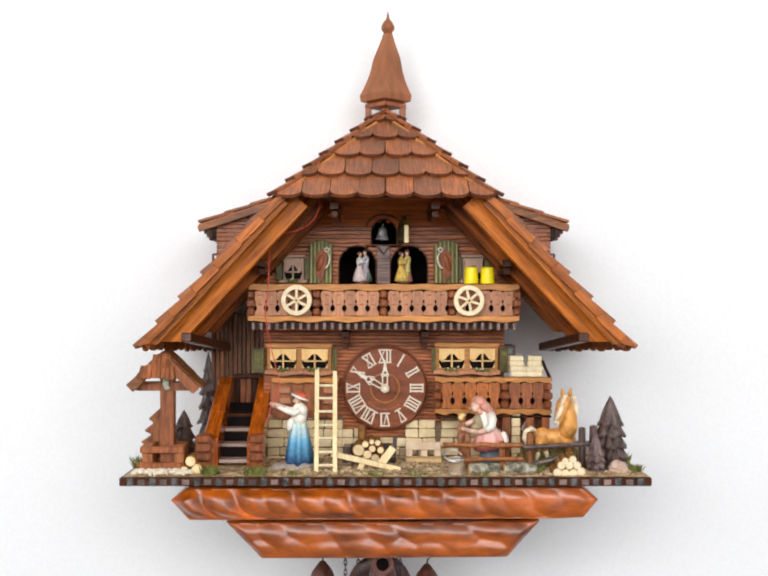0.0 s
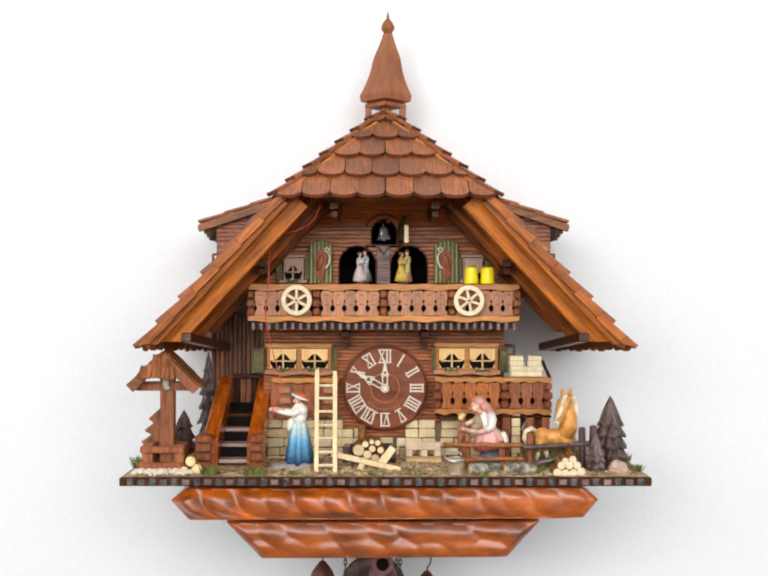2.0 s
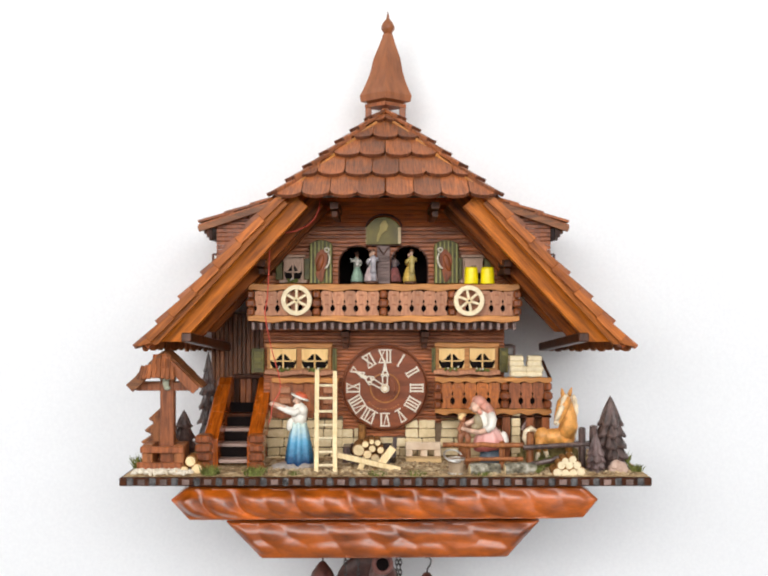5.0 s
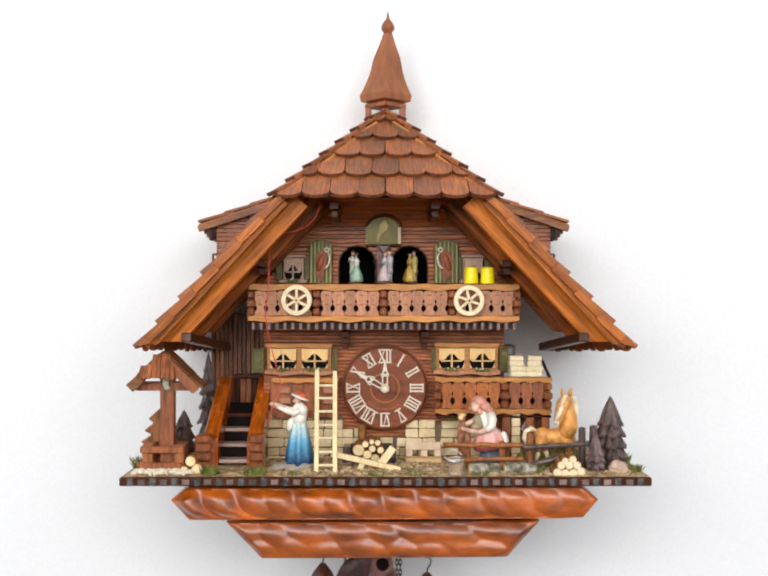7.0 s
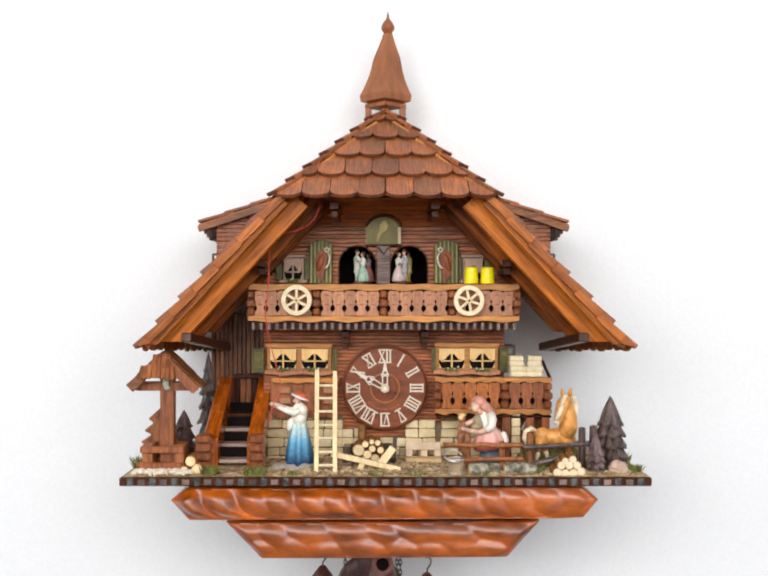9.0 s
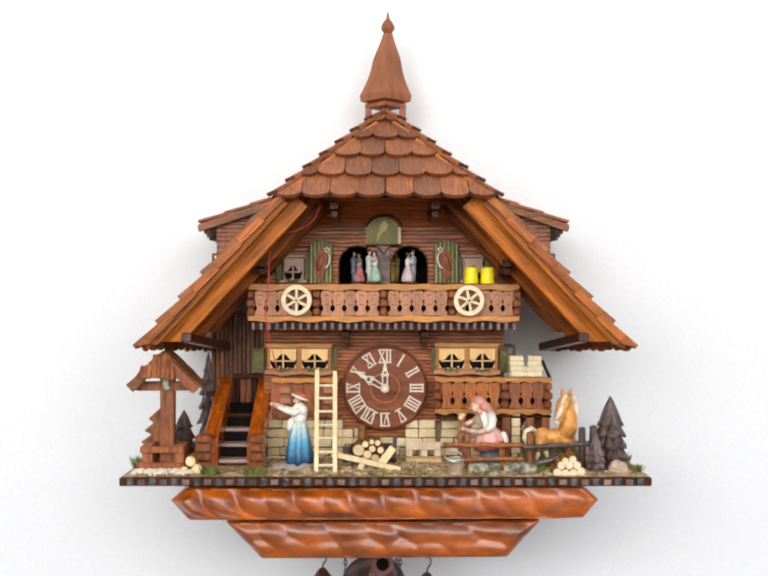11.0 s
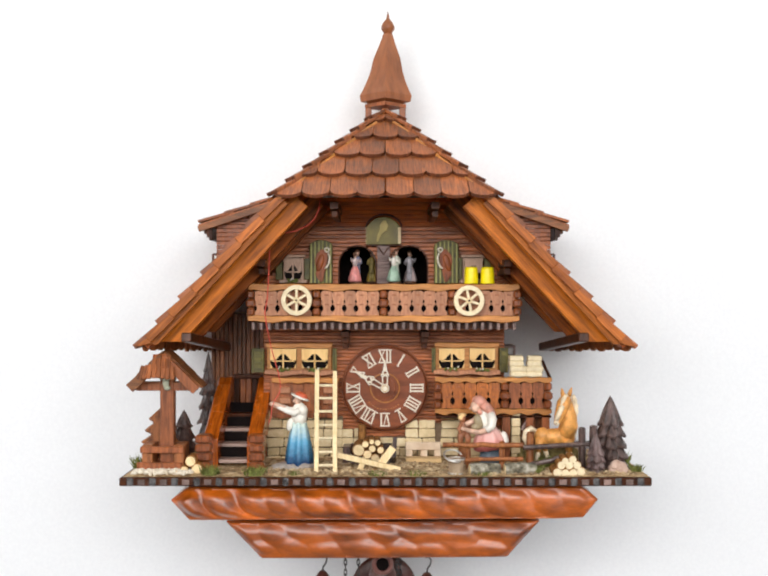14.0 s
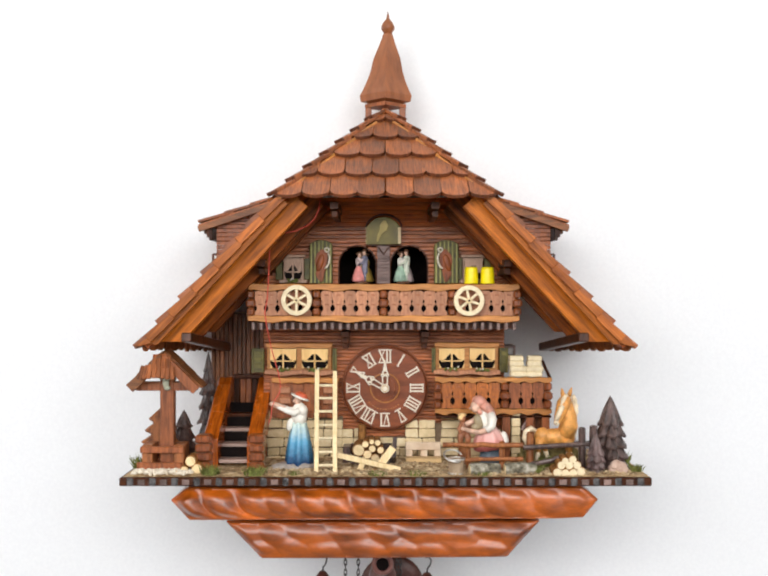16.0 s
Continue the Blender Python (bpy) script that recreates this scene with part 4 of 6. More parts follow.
def chamber_post():
    """Timbered front between the two arches."""
    x0, x1 = -0.0070, 0.0060
    p = part("arch_pier", Form().box(x0, x1, -0.003, -0.0007, 1.5045, 1.5429, 0.0003), GREYWOOD, clock, "grey-brown boarded pier between the arches")
    z = 1.5045
    while z < 1.5319:
        part("board", Form().box(x0, x1, -0.0042, -0.003, z, z + 0.0028, 0.0004), GREYWOOD, p)
        z += 0.0032
    zt = 1.5419
    part("brace", Form().beam((x0 + 0.001, -0.0042, zt), ((x0 + x1) / 2, -0.0042, 1.5339), 0.0012, 0.0015, (0, -1, 0)), DARK, p)
    part("brace", Form().beam((x1 - 0.001, -0.0042, zt), ((x0 + x1) / 2, -0.0042, 1.5339), 0.0012, 0.0015, (0, -1, 0)), DARK, p)
    part("brace", Form().box(-0.0194, 0.0189, -0.0046, -0.0007, 1.5429, 1.5444, 0.0003), DARK, p)


chamber_post()


def wagon_wheel(x, z, turn):
    R, y = 0.01481, -0.0615
    w = base("wagon_wheel", x, y, z - R, "cream wooden wagon wheel with six spokes on the balcony front", "wagon wheel", "wagon wheels on the balcony")
    f = Form()
    t = bmesh.new()
    n = 44
    rows = []
    for i in range(n):
        a = 2 * math.pi * i / n
        rows.append([t.verts.new((x + r * math.cos(a), yy, z + r * math.sin(a))) for r, yy in
                     ((R * 0.70, y - 0.0018), (R * 0.73, y - 0.0022), (R * 0.97, y - 0.0022), (R, y - 0.0016), (R, y + 0.002), (R * 0.70, y + 0.002))])
    for i in range(n):
        p, q = rows[i], rows[(i + 1) % n]
        for j in range(6):
            t.faces.new((p[j], p[(j + 1) % 6], q[(j + 1) % 6], q[j]))
    part("rim", f.add(t), CREAM, w)
    for i in range(6):
        a = radians(60 * i + turn)
        d = Vector((math.cos(a), 0, math.sin(a)))
        part("spoke", Form().beam(Vector((x, y, z)) + d * R * 0.14, Vector((x, y, z)) + d * R * 0.72, R * 0.17, 0.0028, (0, -1, 0)), CREAM, w)
    part("hub", Form().rod((x, y + 0.002, z), (x, y - 0.0028, z), R * 0.20, n=18, bevel=0.0004), PALE, w)
    part("hub_pin", Form().rod((x, y, z), (x, y - 0.0034, z), R * 0.07, n=8), DARK, w)


wagon_wheel(-0.0842, 1.4882, 30)
wagon_wheel(0.0818, 1.4878, 40)


def yellow_pail(x):
    f = Form().lathe([(14.6, 0), (14.6, 3), (13.9, 4), (13.2, 27), (12.6, 31), (11.3, 33.5), (0.3, 33.8)], (0, 0, 0), 22)
    local("yellow_pail", f, YELLOW, (x, -0.0505, 1.5038 + 0.0004), 0.00048, "bright yellow upturned pail on the balcony rail", "pail", "yellow pails on the balcony")


yellow_pail(0.0848)
yellow_pail(0.1006)


def bell():
    """Small dark bell in its round opening; hung from above, it swings."""
    f = Form().lathe([(17, -40), (16.5, -37), (14, -33), (12, -24), (10.5, -16), (8, -11), (4, -9), (2.5, -8), (2.2, 0)], (0, 0, 0), 20)
    f.slot = 1
    # clapper, and a thin bright sliver that stands for the bell's highlight
    f.ball((0, -2, -40), 4, n=10).ball((-5, -11, -26), (2.5, 1, 8), n=8)
    ob = local("bell", f, [two("grey_bell_metal", (0.30, 0.29, 0.29), (0.55, 0.54, 0.54), scale=150, rough=0.28, metal=0.3), STEEL], (-0.0010, 0.010, 1.5665), 0.00042, "small dark metal bell in a round opening", "bell")
    return ob


the_bell = bell()


def bell_door():
    """Brass-coloured arched flap, hinged on its right edge; it carries a carved bird outline."""
    w, h = 0.03487, 0.02790
    ob = new("bell_door", Form().slab([(-w, 0), (0, 0), (0, h * 0.62), (-w * 0.12, h * 0.80), (-w * 0.3, h * 0.96), (-w * 0.5, h), (-w * 0.7, h * 0.96), (-w * 0.88, h * 0.80), (-w, h * 0.62)], -0.001, 0.003, 0.0003).data("bell_door", BRASS))
    tagged(ob, "olive-gold flap over the bell opening")
    ob.parent = clock
    orn = new("ornament", Form().slab([(-w * 0.70, h * 0.10), (-w * 0.65, h * 0.10), (-w * 0.55, h * 0.38), (-w * 0.40, h * 0.52), (-w * 0.36, h * 0.68), (-w * 0.42, h * 0.86), (-w * 0.50, h * 0.88), (-w * 0.60, h * 0.72), (-w * 0.62, h * 0.50), (-w * 0.68, h * 0.34)], -0.0018, -0.001, 0.0003).data("ornament", GOLD))
    orn.parent = ob
    edge = new("edge_strip", Form().box(-0.0030, 0.0003, -0.0018, 0.0014, h * 0.02, h * 0.62, 0.0002).data("edge_strip", PALE))
    edge.parent = ob
    cap = new("edge_cap", Form().box(-w - 0.0005, -w + 0.0002, -0.0011, 0.0031, h * 0.01, h * 0.63, 0.0001).data("edge_cap", PALE))
    cap.parent = ob
    tagged(edge, "pale wooden edge strip")
    return ob


the_flap = bell_door()
FLAP_AT = (0.0169 - CX, -0.006, 1.5443 - TOP)

# arched head over the bell opening
part("bell_arch", Form().tube([(0.0000 + 0.01850 * math.cos(a), -0.003, 1.5598 + 0.01500 * math.sin(a)) for a in np.linspace(0.15, math.pi - 0.15, 16)], 0.0008), DARK, clock)


def paint(name, c, rough=0.45):
    return two(name, tuple(v * 0.66 for v in c), tuple(min(1, v * 1.16) for v in c), scale=150, rough=rough, bump=0.1)


SKIN = paint("figure_flesh", (0.72, 0.45, 0.32))
WHITE = two("figure_white", (0.72, 0.67, 0.58), (0.86, 0.81, 0.72), scale=150, rough=0.4, bump=0.1)
HAIR = paint("figure_brown", (0.14, 0.06, 0.03))
PINKCLOTH = paint("figure_rose", (0.82, 0.29, 0.26))
PALEPINK = paint("figure_pale_pink", (0.72, 0.55, 0.52))
GREENCLOTH = paint("figure_mint", (0.40, 0.56, 0.42))
YELLOWCLOTH = paint("figure_ochre", (0.78, 0.50, 0.10))
REDHAT = paint("figure_red", (0.62, 0.12, 0.05))


def couple(gown, suit, blouse, label):
    """A pair of dancing figurines on one small turned foot; base at the origin."""
    f = Form()
    f.slot = 3
    f.lathe([(13, 0), (13.5, 2), (11, 5)], (0, 0, 0), 14)
    # gown: full gathered skirt, tight waist, pale blouse
    f.slot = 0
    f.lathe([(12.5, 4), (13.5, 7), (12, 15), (9, 25), (5.6, 33), (4.6, 35)], (-6, 0, 0), 20, waves=7, depth=0.09)
    f.slot = 4
    f.lathe([(4.6, 34), (5.6, 40), (6.4, 46), (5.2, 50), (2.2, 53)], (-6, 0, 0), 14, squash=0.85)
    # suit: two legs, jacket with a flared hem
    f.slot = 1
    for dy in (-2.6, 2.6):
        f.tube([(6.5, dy, 4), (6.8, dy, 14), (6.5, dy, 26)], [2.8, 3.0, 3.6], 8)
    f.lathe([(6.6, 21), (6.8, 24), (5.6, 33), (6.0, 40), (7.2, 48), (6.6, 53), (2.4, 57)], (6.5, 0, 0), 14, squash=0.9)
    f.slot = 2
    f.tube([(-5.6, 0, 52), (-5.4, 0, 56)], 2.0, 8)
    f.tube([(6, 0, 56), (5.6, 0, 60)], 2.0, 8)
    f.ball((-4.9, 0, 58.5), (3.8, 3.8, 4.6), n=10)
    f.ball((5.0, 0, 62.5), (3.8, 3.8, 4.6), n=10)
    f.slot = 3
    f.ball((-6.8, 0, 60), (3.8, 4.3, 4.4), n=10)
    f.ball((-9.6, 0, 61), (2.2, 2.4, 2.4), n=8)
    f.lathe([(5.8, 0), (5.6, 1.2), (3.8, 1.8), (3.3, 5), (0.4, 5.6)], (5.8, 0, 64.5), 12)
    # arms: hers up to his shoulder, his about her waist, the far pair held out
    f.slot = 4
    f.tube([(-7, -5.4, 48), (-3, -9.5, 43), (3, -7.5, 50)], [2.3, 2.1, 1.7], 8)
    f.tube([(-6, 5.4, 48), (-1, 10, 46), (1, 12.5, 53)], [2.3, 2.0, 1.5], 8)
    f.slot = 1
    f.tube([(7.5, -6, 51), (2, -10, 42), (-7, -6, 38)], [2.5, 2.3, 1.8], 8)
    f.tube([(7.5, 6, 51), (4, 11, 46), (1, 12.5, 53)], [2.5, 2.2, 1.7], 8)
    return local("dancing_couple", f, [gown, suit, SKIN, HAIR, blouse], (CX, 0, 1.5045), 0.00050, label, "figurine", "dancing couples of the music box")


couples = [couple(PALEPINK, paint("figure_rosy_grey", (0.46, 0.42, 0.44)), WHITE, "dancing couple figurine with a pale pink gown"),
           couple(YELLOWCLOTH, paint("figure_khaki", (0.56, 0.42, 0.13)), YELLOWCLOTH, "dancing couple figurine with a yellow gown"),
           couple(PINKCLOTH, paint("figure_slate", (0.22, 0.21, 0.28)), PALEPINK, "dancing couple figurine with a rose-red gown"),
           couple(GREENCLOTH, paint("figure_pale_sage", (0.60, 0.62, 0.50)), WHITE, "dancing couple figurine with a mint green gown")]
part("music_floor", Form().lathe([(0.042, 0), (0.042, 0.003)], (CX, 0.012, 1.5045 - 0.0036), 40), DARK, clock, "dark round floor under the dancers")


# ---- the yard on the platform ----
def yard():
    """Lumpy ground glued on the platform."""
    t = bmesh.new()
    x0, x1, y0, y1 = -0.2395, 0.2440, -0.1088, 0.05
    nx, ny = 150, 34
    g = []
    for j in range(ny + 1):
        row = []
        for i in range(nx + 1):
            x, y = x0 + (x1 - x0) * i / nx, y0 + (y1 - y0) * j / ny
            e = min(1, min(i, nx - i) / 6, j / 3)
            h = 0.0006 + e * (0.0014 + 0.0016 * noise.noise((x * 60, y * 60, 0)) + 0.0012 * noise.noise((x * 240, y * 240, 5)))
            row.append(t.verts.new((x, y, TOP + max(0.0003, h))))
        g.append(row)
    for p, q in zip(g, g[1:]):
        for i in range(nx):
            t.faces.new((p[i], p[i + 1], q[i + 1], q[i])).smooth = True
    thing("yard_ground", Form().add(t), MOSS, "brown mossy scattered ground on the platform", "ground", kind="structure")

    rng = random.Random(12)
    f = Form()
    for i in range(1500):
        x, y = rng.uniform(-0.1107, 0.2340), rng.uniform(-0.104, -0.03)
        r = rng.uniform(0.0005, 0.0019)
        f.ball((x, y, TOP + 0.0022), (r * rng.uniform(0.8, 1.8), r, r * rng.uniform(0.6, 1)), Matrix.Rotation(rng.random() * 6, 4, "Z"), n=6)
    thing("gravel", f, two("gravel_mix", (0.16, 0.090, 0.038), (0.62, 0.47, 0.28), scale=60, rough=0.9), "brown bark crumbs and fine gravel", "gravel", kind="stuff")

    b = Form().ball((0, 0, 0), (0.036, 0.013, 0.0225), n=28).ball((-0.020, 0.002, 0), (0.020, 0.012, 0.016), n=20)
    for v in b.bm.verts:
        v.co += Vector((0.5, 1, 1)) * 0.0022 * noise.noise(v.co * 160)
    ob = thing("moss_bank", b, mottled("olive_moss", [(0.3, (0.05, 0.040, 0.012)), (0.5, (0.15, 0.115, 0.035)), (0.72, (0.30, 0.22, 0.09))], scale=240, rough=0.95, bump=1.0, depth=0.002), "olive-brown mossy bank behind the horse", "moss", kind="stuff", smooth=True)
    ob.matrix_basis = pose(0.1640, -0.020, TOP)

    f = Form()
    for i in range(260):
        x, y = rng.uniform(-0.2322, -0.1778), rng.uniform(-0.106, -0.088)
        r = rng.uniform(0.0010, 0.0019)
        f.ball((x, y, TOP + 0.0022 + rng.random() * 0.002), (r * 1.2, r, r * 0.9), n=6)
    thing("pebbles", f, two("cream_pebbles", (0.62, 0.52, 0.38), (0.85, 0.78, 0.65), scale=150, rough=0.6), "heap of small cream pebbles at the platform's edge", "pebbles", kind="stuff", smooth=True)


yard()


def grass_tuft(x, y, r, h, n, seed, name="grass_tuft"):
    rng = random.Random(seed)
    t = bmesh.new()
    for i in range(n):
        a, q = rng.random() * 6.28, r * math.sqrt(rng.random())
        p = Vector((q * math.cos(a), q * math.sin(a), 0))
        lean = Vector((rng.uniform(-1, 1), rng.uniform(-1, 1), 0)) * h * 0.5
        hh = h * rng.uniform(0.5, 1.1)
        s = Vector((math.sin(a), math.cos(a), 0)) * 0.0005
        v = [t.verts.new(p - s), t.verts.new(p + s), t.verts.new(p + lean * 0.4 + s * 0.8 + Vector((0, 0, hh * 0.6))), t.verts.new(p + lean + Vector((0, 0, hh)))]
        t.faces.new((v[0], v[1], v[2]))
        t.faces.new((v[0], v[2], v[3]))
    ob = thing(name, Form().add(t), GRASS, "tuft of green artificial moss on the platform", "grass", kind="stuff")
    ob.matrix_basis = pose(x, y, TOP + 0.001)


for i, (x, y, r, h, n) in enumerate(((-0.1606, -0.100, 0.009, 0.009, 130), (-0.1197, -0.099, 0.011, 0.008, 130), (0.2342, -0.08, 0.010, 0.007, 130), (0.2263, -0.06, 0.010, 0.016, 120),
                                     (-0.2338, -0.07, 0.006, 0.014, 80), (-0.0835, -0.1, 0.006, 0.004, 60), (0.1402, -0.09, 0.010, 0.008, 100), (0.1586, -0.06, 0.014, 0.012, 160),
                                     (0.0912, -0.1, 0.010, 0.004, 80), (-0.0064, -0.1, 0.010, 0.004, 90), (0.0299, -0.1, 0.010, 0.004, 80))):
    grass_tuft(x, y, r, h, n, 40 + i)


def stone_footing():
    """Rough sandstone blocks along the foot of the house wall."""
    foot = part("stone_footing", Form().box(-0.1191, 0.1225, -0.004, 0.0, TOP, 1.3486, 0), MORTAR, clock, "sandstone block footing")
    part("footing_back", Form().box(-0.1191, -0.0418, -0.004, 0.0, 1.3486, 1.3695, 0), MORTAR, foot)
    part("footing_back", Form().box(0.0369, 0.0802, -0.004, 0.0, 1.3486, 1.3625, 0), MORTAR, foot)
    rng = random.Random(4)
    row = 0
    z = 950.0
    tops = ((545, 640, 846), (640, 700, 850), (700, 745, 868), (745, 830, 886), (830, 875, 866), (875, 890, 848), (903, 948, 846), (948, 1030, 880))
    f = 0.0005 * (1.077 - 0.006) / 1.077
    while z > 846:
        h = (19.5, 17.0, 20.0, 18.5, 18.0, 19.0)[row % 6]
        for a, b, top in tops:
            if z - h < top - 9:
                continue
            x = a - (0 if a == 545 else rng.uniform(0, 6))
            while x < b - 6:
                w = min(rng.uniform(24, 42), b - x)
                if b - x - w < 12:
                    w = b - x
                xa, xb = (x - 784) * f, (x + w - 784) * f
                za, zb = 1.5 + (588 - z) * f, 1.5 + (588 - z + h) * f
                j = lambda: rng.uniform(-0.0005, 0.0005)
                y = -0.0068 + rng.uniform(-0.0012, 0.0008)
                pts = [(xa + 0.0004 + j(), za + 0.0004 + j()), (xb - 0.0004 + j(), za + 0.0004 + j()), (xb - 0.0004 + j(), zb - 0.0004 + j()), (xa + 0.0004 + j(), zb - 0.0004 + j())]
                part("stone", Form().slab(pts, y, -0.0035, 0.0008), STONE, foot)
                x += w
        z -= h
        row += 1


stone_footing()


def annex():
    """Recess and pillars below the lower balcony."""
    a = part("annex_wall", Form().box(0.1232, 0.1660, 0.004, 0.12, TOP, 1.3740, 0), DARKPLANK, clock, "dark boarded wall under the lower balcony")
    z = TOP
    while z < 1.3714:
        part("stone", Form().box(0.1271, 0.1359, -0.026, -0.014, z, z + 0.0084, 0.0008), STONE, a)
        z += 0.0089
    for x in (0.1217, 0.1456, 0.1610):
        part("post", Form().box(x - 0.004, x + 0.004, -0.026, -0.017, TOP, 1.3734, 0.0005), CHESTNUT, a)
    part("brace", Form().beam((0.1374, -0.021, 1.3577), (0.1462, -0.021, 1.3724), 0.003, 0.004, (0, -1, 0)), GREYWOOD, a)
    part("beam", Form().box(0.0520, 0.1668, -0.026, 0.0, 1.3705, 1.3732, 0.0005), DARK, a)
    part("brace", Form().beam((0.1585, -0.006, 1.4300), (0.1685, -0.006, 1.4085), 0.003, 0.004, (0, -1, 0)), DARK, a)
    # casing of the side window, seen edge on
    part("side_casing", Form().box(0.1232, 0.1375, 0.026, 0.060, 1.4372, 1.4398, 0.0004).box(0.1348, 0.1375, 0.026, 0.030, 1.4290, 1.4372, 0.0004).box(0.1232, 0.1375, 0.026, 0.060, 1.4266, 1.4290, 0.0004), GREYWOOD, a)
    # wall timbers behind the ladder and below the windows
    p = part("wall_panel", Form().box(-0.1156, -0.0468, -0.0075, 0.0, 1.3715, 1.4088, 0.0005), CHESTNUT, clock, "brown timber panel with log ends")
    part("rail", wavy_rail(-0.1132, -0.0457, -0.013, -0.006, 1.4067, 0.0052, 0.0006, 4), RAIL, p)
    part("rail", wavy_rail(-0.1132, -0.0457, -0.011, -0.006, 1.3710, 0.0050, 0.0006, 4), CHESTNUT, p)
    for x in (-0.1001, -0.0555):
        for z in (1.3965, 1.3861):
            part("log_end", Form().box(x - 0.006, x + 0.006, -0.0125, -0.007, z - 0.0035, z + 0.0035, 0.0012), PINK, p)
    for x in (-0.0887, -0.0713):
        part("slat", Form().box(x - 0.0075, x + 0.0075, -0.010, -0.007, 1.3752, 1.4029, 0.0005), CHESTNUT, p)


annex()


def staircase():
    """Steep outdoor stair rising to the house, with solid boards as its sides."""
    x0, x1 = -0.1725, -0.1165
    st = base("staircase", (x0 + x1) / 2, -0.075, TOP, "varnished brown wooden outdoor staircase beside the house", "staircase")
    prof = [(-0.072, TOP), (-0.060, TOP), (0.040, 1.3901), (0.040, 1.4067), (0.026, 1.4067), (-0.072, TOP + 0.030)]
    for xa in (x0, x1 - 0.014):
        t = bmesh.new()
        a = [t.verts.new((xa, y, z)) for y, z in prof]
        b = [t.verts.new((xa + 0.014, y, z)) for y, z in prof]
        t.faces.new(a)
        t.faces.new(b)
        for i in range(len(prof)):
            j = (i + 1) % len(prof)
            t.faces.new((a[i], a[j], b[j], b[i]))
        bmesh.ops.recalc_face_normals(t, faces=t.faces)
        part("side_board", Form().add(t, 0.0007), STAIRWOOD, st, "glossy amber side board")
    for i in range(4):
        y, z = -0.066 + i * 0.0205, TOP + 0.0095 + i * 0.0122
        # lower treads are light, the top one darkened for the shade above
        part("tread", Form().box(x0 + 0.014, x1 - 0.014, y, y + 0.016, z - 0.0036, z, 0.0005), TREADWOOD if i < 3 else DARK, st)
        # black board that stands for the dark between open treads
        part("riser", Form().box(x0 + 0.014, x1 - 0.014, y + 0.0155, y + 0.017, z, z + 0.0097, 0), BLACK, st)
    for x in (x0 + 0.002, x1 - 0.004):
        for k in range(4):
            z = TOP + 0.006 + k * 0.0085
            part("newel_block", Form().box(x - 0.0075, x + 0.0075, -0.085, -0.070, z - 0.0039, z + 0.0039, 0.0018), LOGEND, st)
    # two planks are browner as if lit, the others darkened
    for c in range(5):
        xa = x0 + 0.0135 + c * 0.0062
        part("door_plank", Form().box(xa, xa + 0.0058, 0.0440, 0.0470, 1.3700, 1.4040, 0.0006), CHESTNUT if c in (1, 2) else DARK, st)
    part("door_lintel", Form().box(x0 + 0.012, x1 - 0.012, 0.040, 0.0480, 1.4040, 1.4085, 0.0006), DARK, st)
    part("landing", Form().box(x0, x1, 0.032, 0.048, 1.3662, 1.3704, 0.0005), DARK, st)
    # black sheet standing in for the shade behind the steps
    part("door_dark", Form().box(x0 + 0.016, x1 - 0.012, 0.044, 0.0484, TOP, 1.3687, 0), BLACK, st, "black sheet for the shade behind the stair")


staircase()


def carved_tree(at, tiers, lean, mat, label, seed, unit, facets=7, flat=1.0, full=0.80, group="carved trees"):
    """Carved spruce: tiers of ragged hanging boughs on a stub of trunk. tiers: (radius, foot, top)."""
    rng = random.Random(seed)
    f = Form()
    f.rod((0, 0, 0), (0, 0, tiers[0][1] + 6), 5, 4, 8)
    for r, z0, z1 in tiers:
        n = facets * 4
        ph = rng.random() * 6
        h = z1 - z0
        prof = [(0.40, 0.16), (0.82, 0.02), (1.0, 0.0), (1.03, 0.09), (full, 0.22), (full * 0.72, 0.46), (full * 0.34, 0.78), (0.03, 1.0)]
        t = bmesh.new()
        rings = []
        for q, u in prof:
            ring = []
            for i in range(n):
                a = 2 * math.pi * i / n + ph
                lobe = abs(math.cos(facets * (a - ph) / 2))
                k = 1 - 0.26 * (1 - lobe) * min(1, 2.2 * (1 - u)) + 0.05 * noise.noise((3 * math.cos(a), 3 * math.sin(a), z0 + 5 * u))
                droop = -0.10 * h * lobe * (q > 0.7) * (1 - u)
                zz = z0 + h * u + droop
                ring.append(t.verts.new((r * q * k * math.cos(a) + lean * zz, r * q * k * math.sin(a) * flat, zz)))
            rings.append(ring)
        for p, q in zip(rings, rings[1:]):
            for i in range(n):
                t.faces.new((p[i], p[(i + 1) % n], q[(i + 1) % n], q[i]))
        t.faces.new(list(reversed(rings[0])))
        t.faces.new(rings[-1])
        f.add(t)
    f.bm.transform(Matrix.Scale(unit, 4))
    tr = base("carved_spruce", *at, label, "carved tree", group)
    ob = part("crown", f, mat, tr)
    ob.matrix_parent_inverse = Matrix()
    return tr


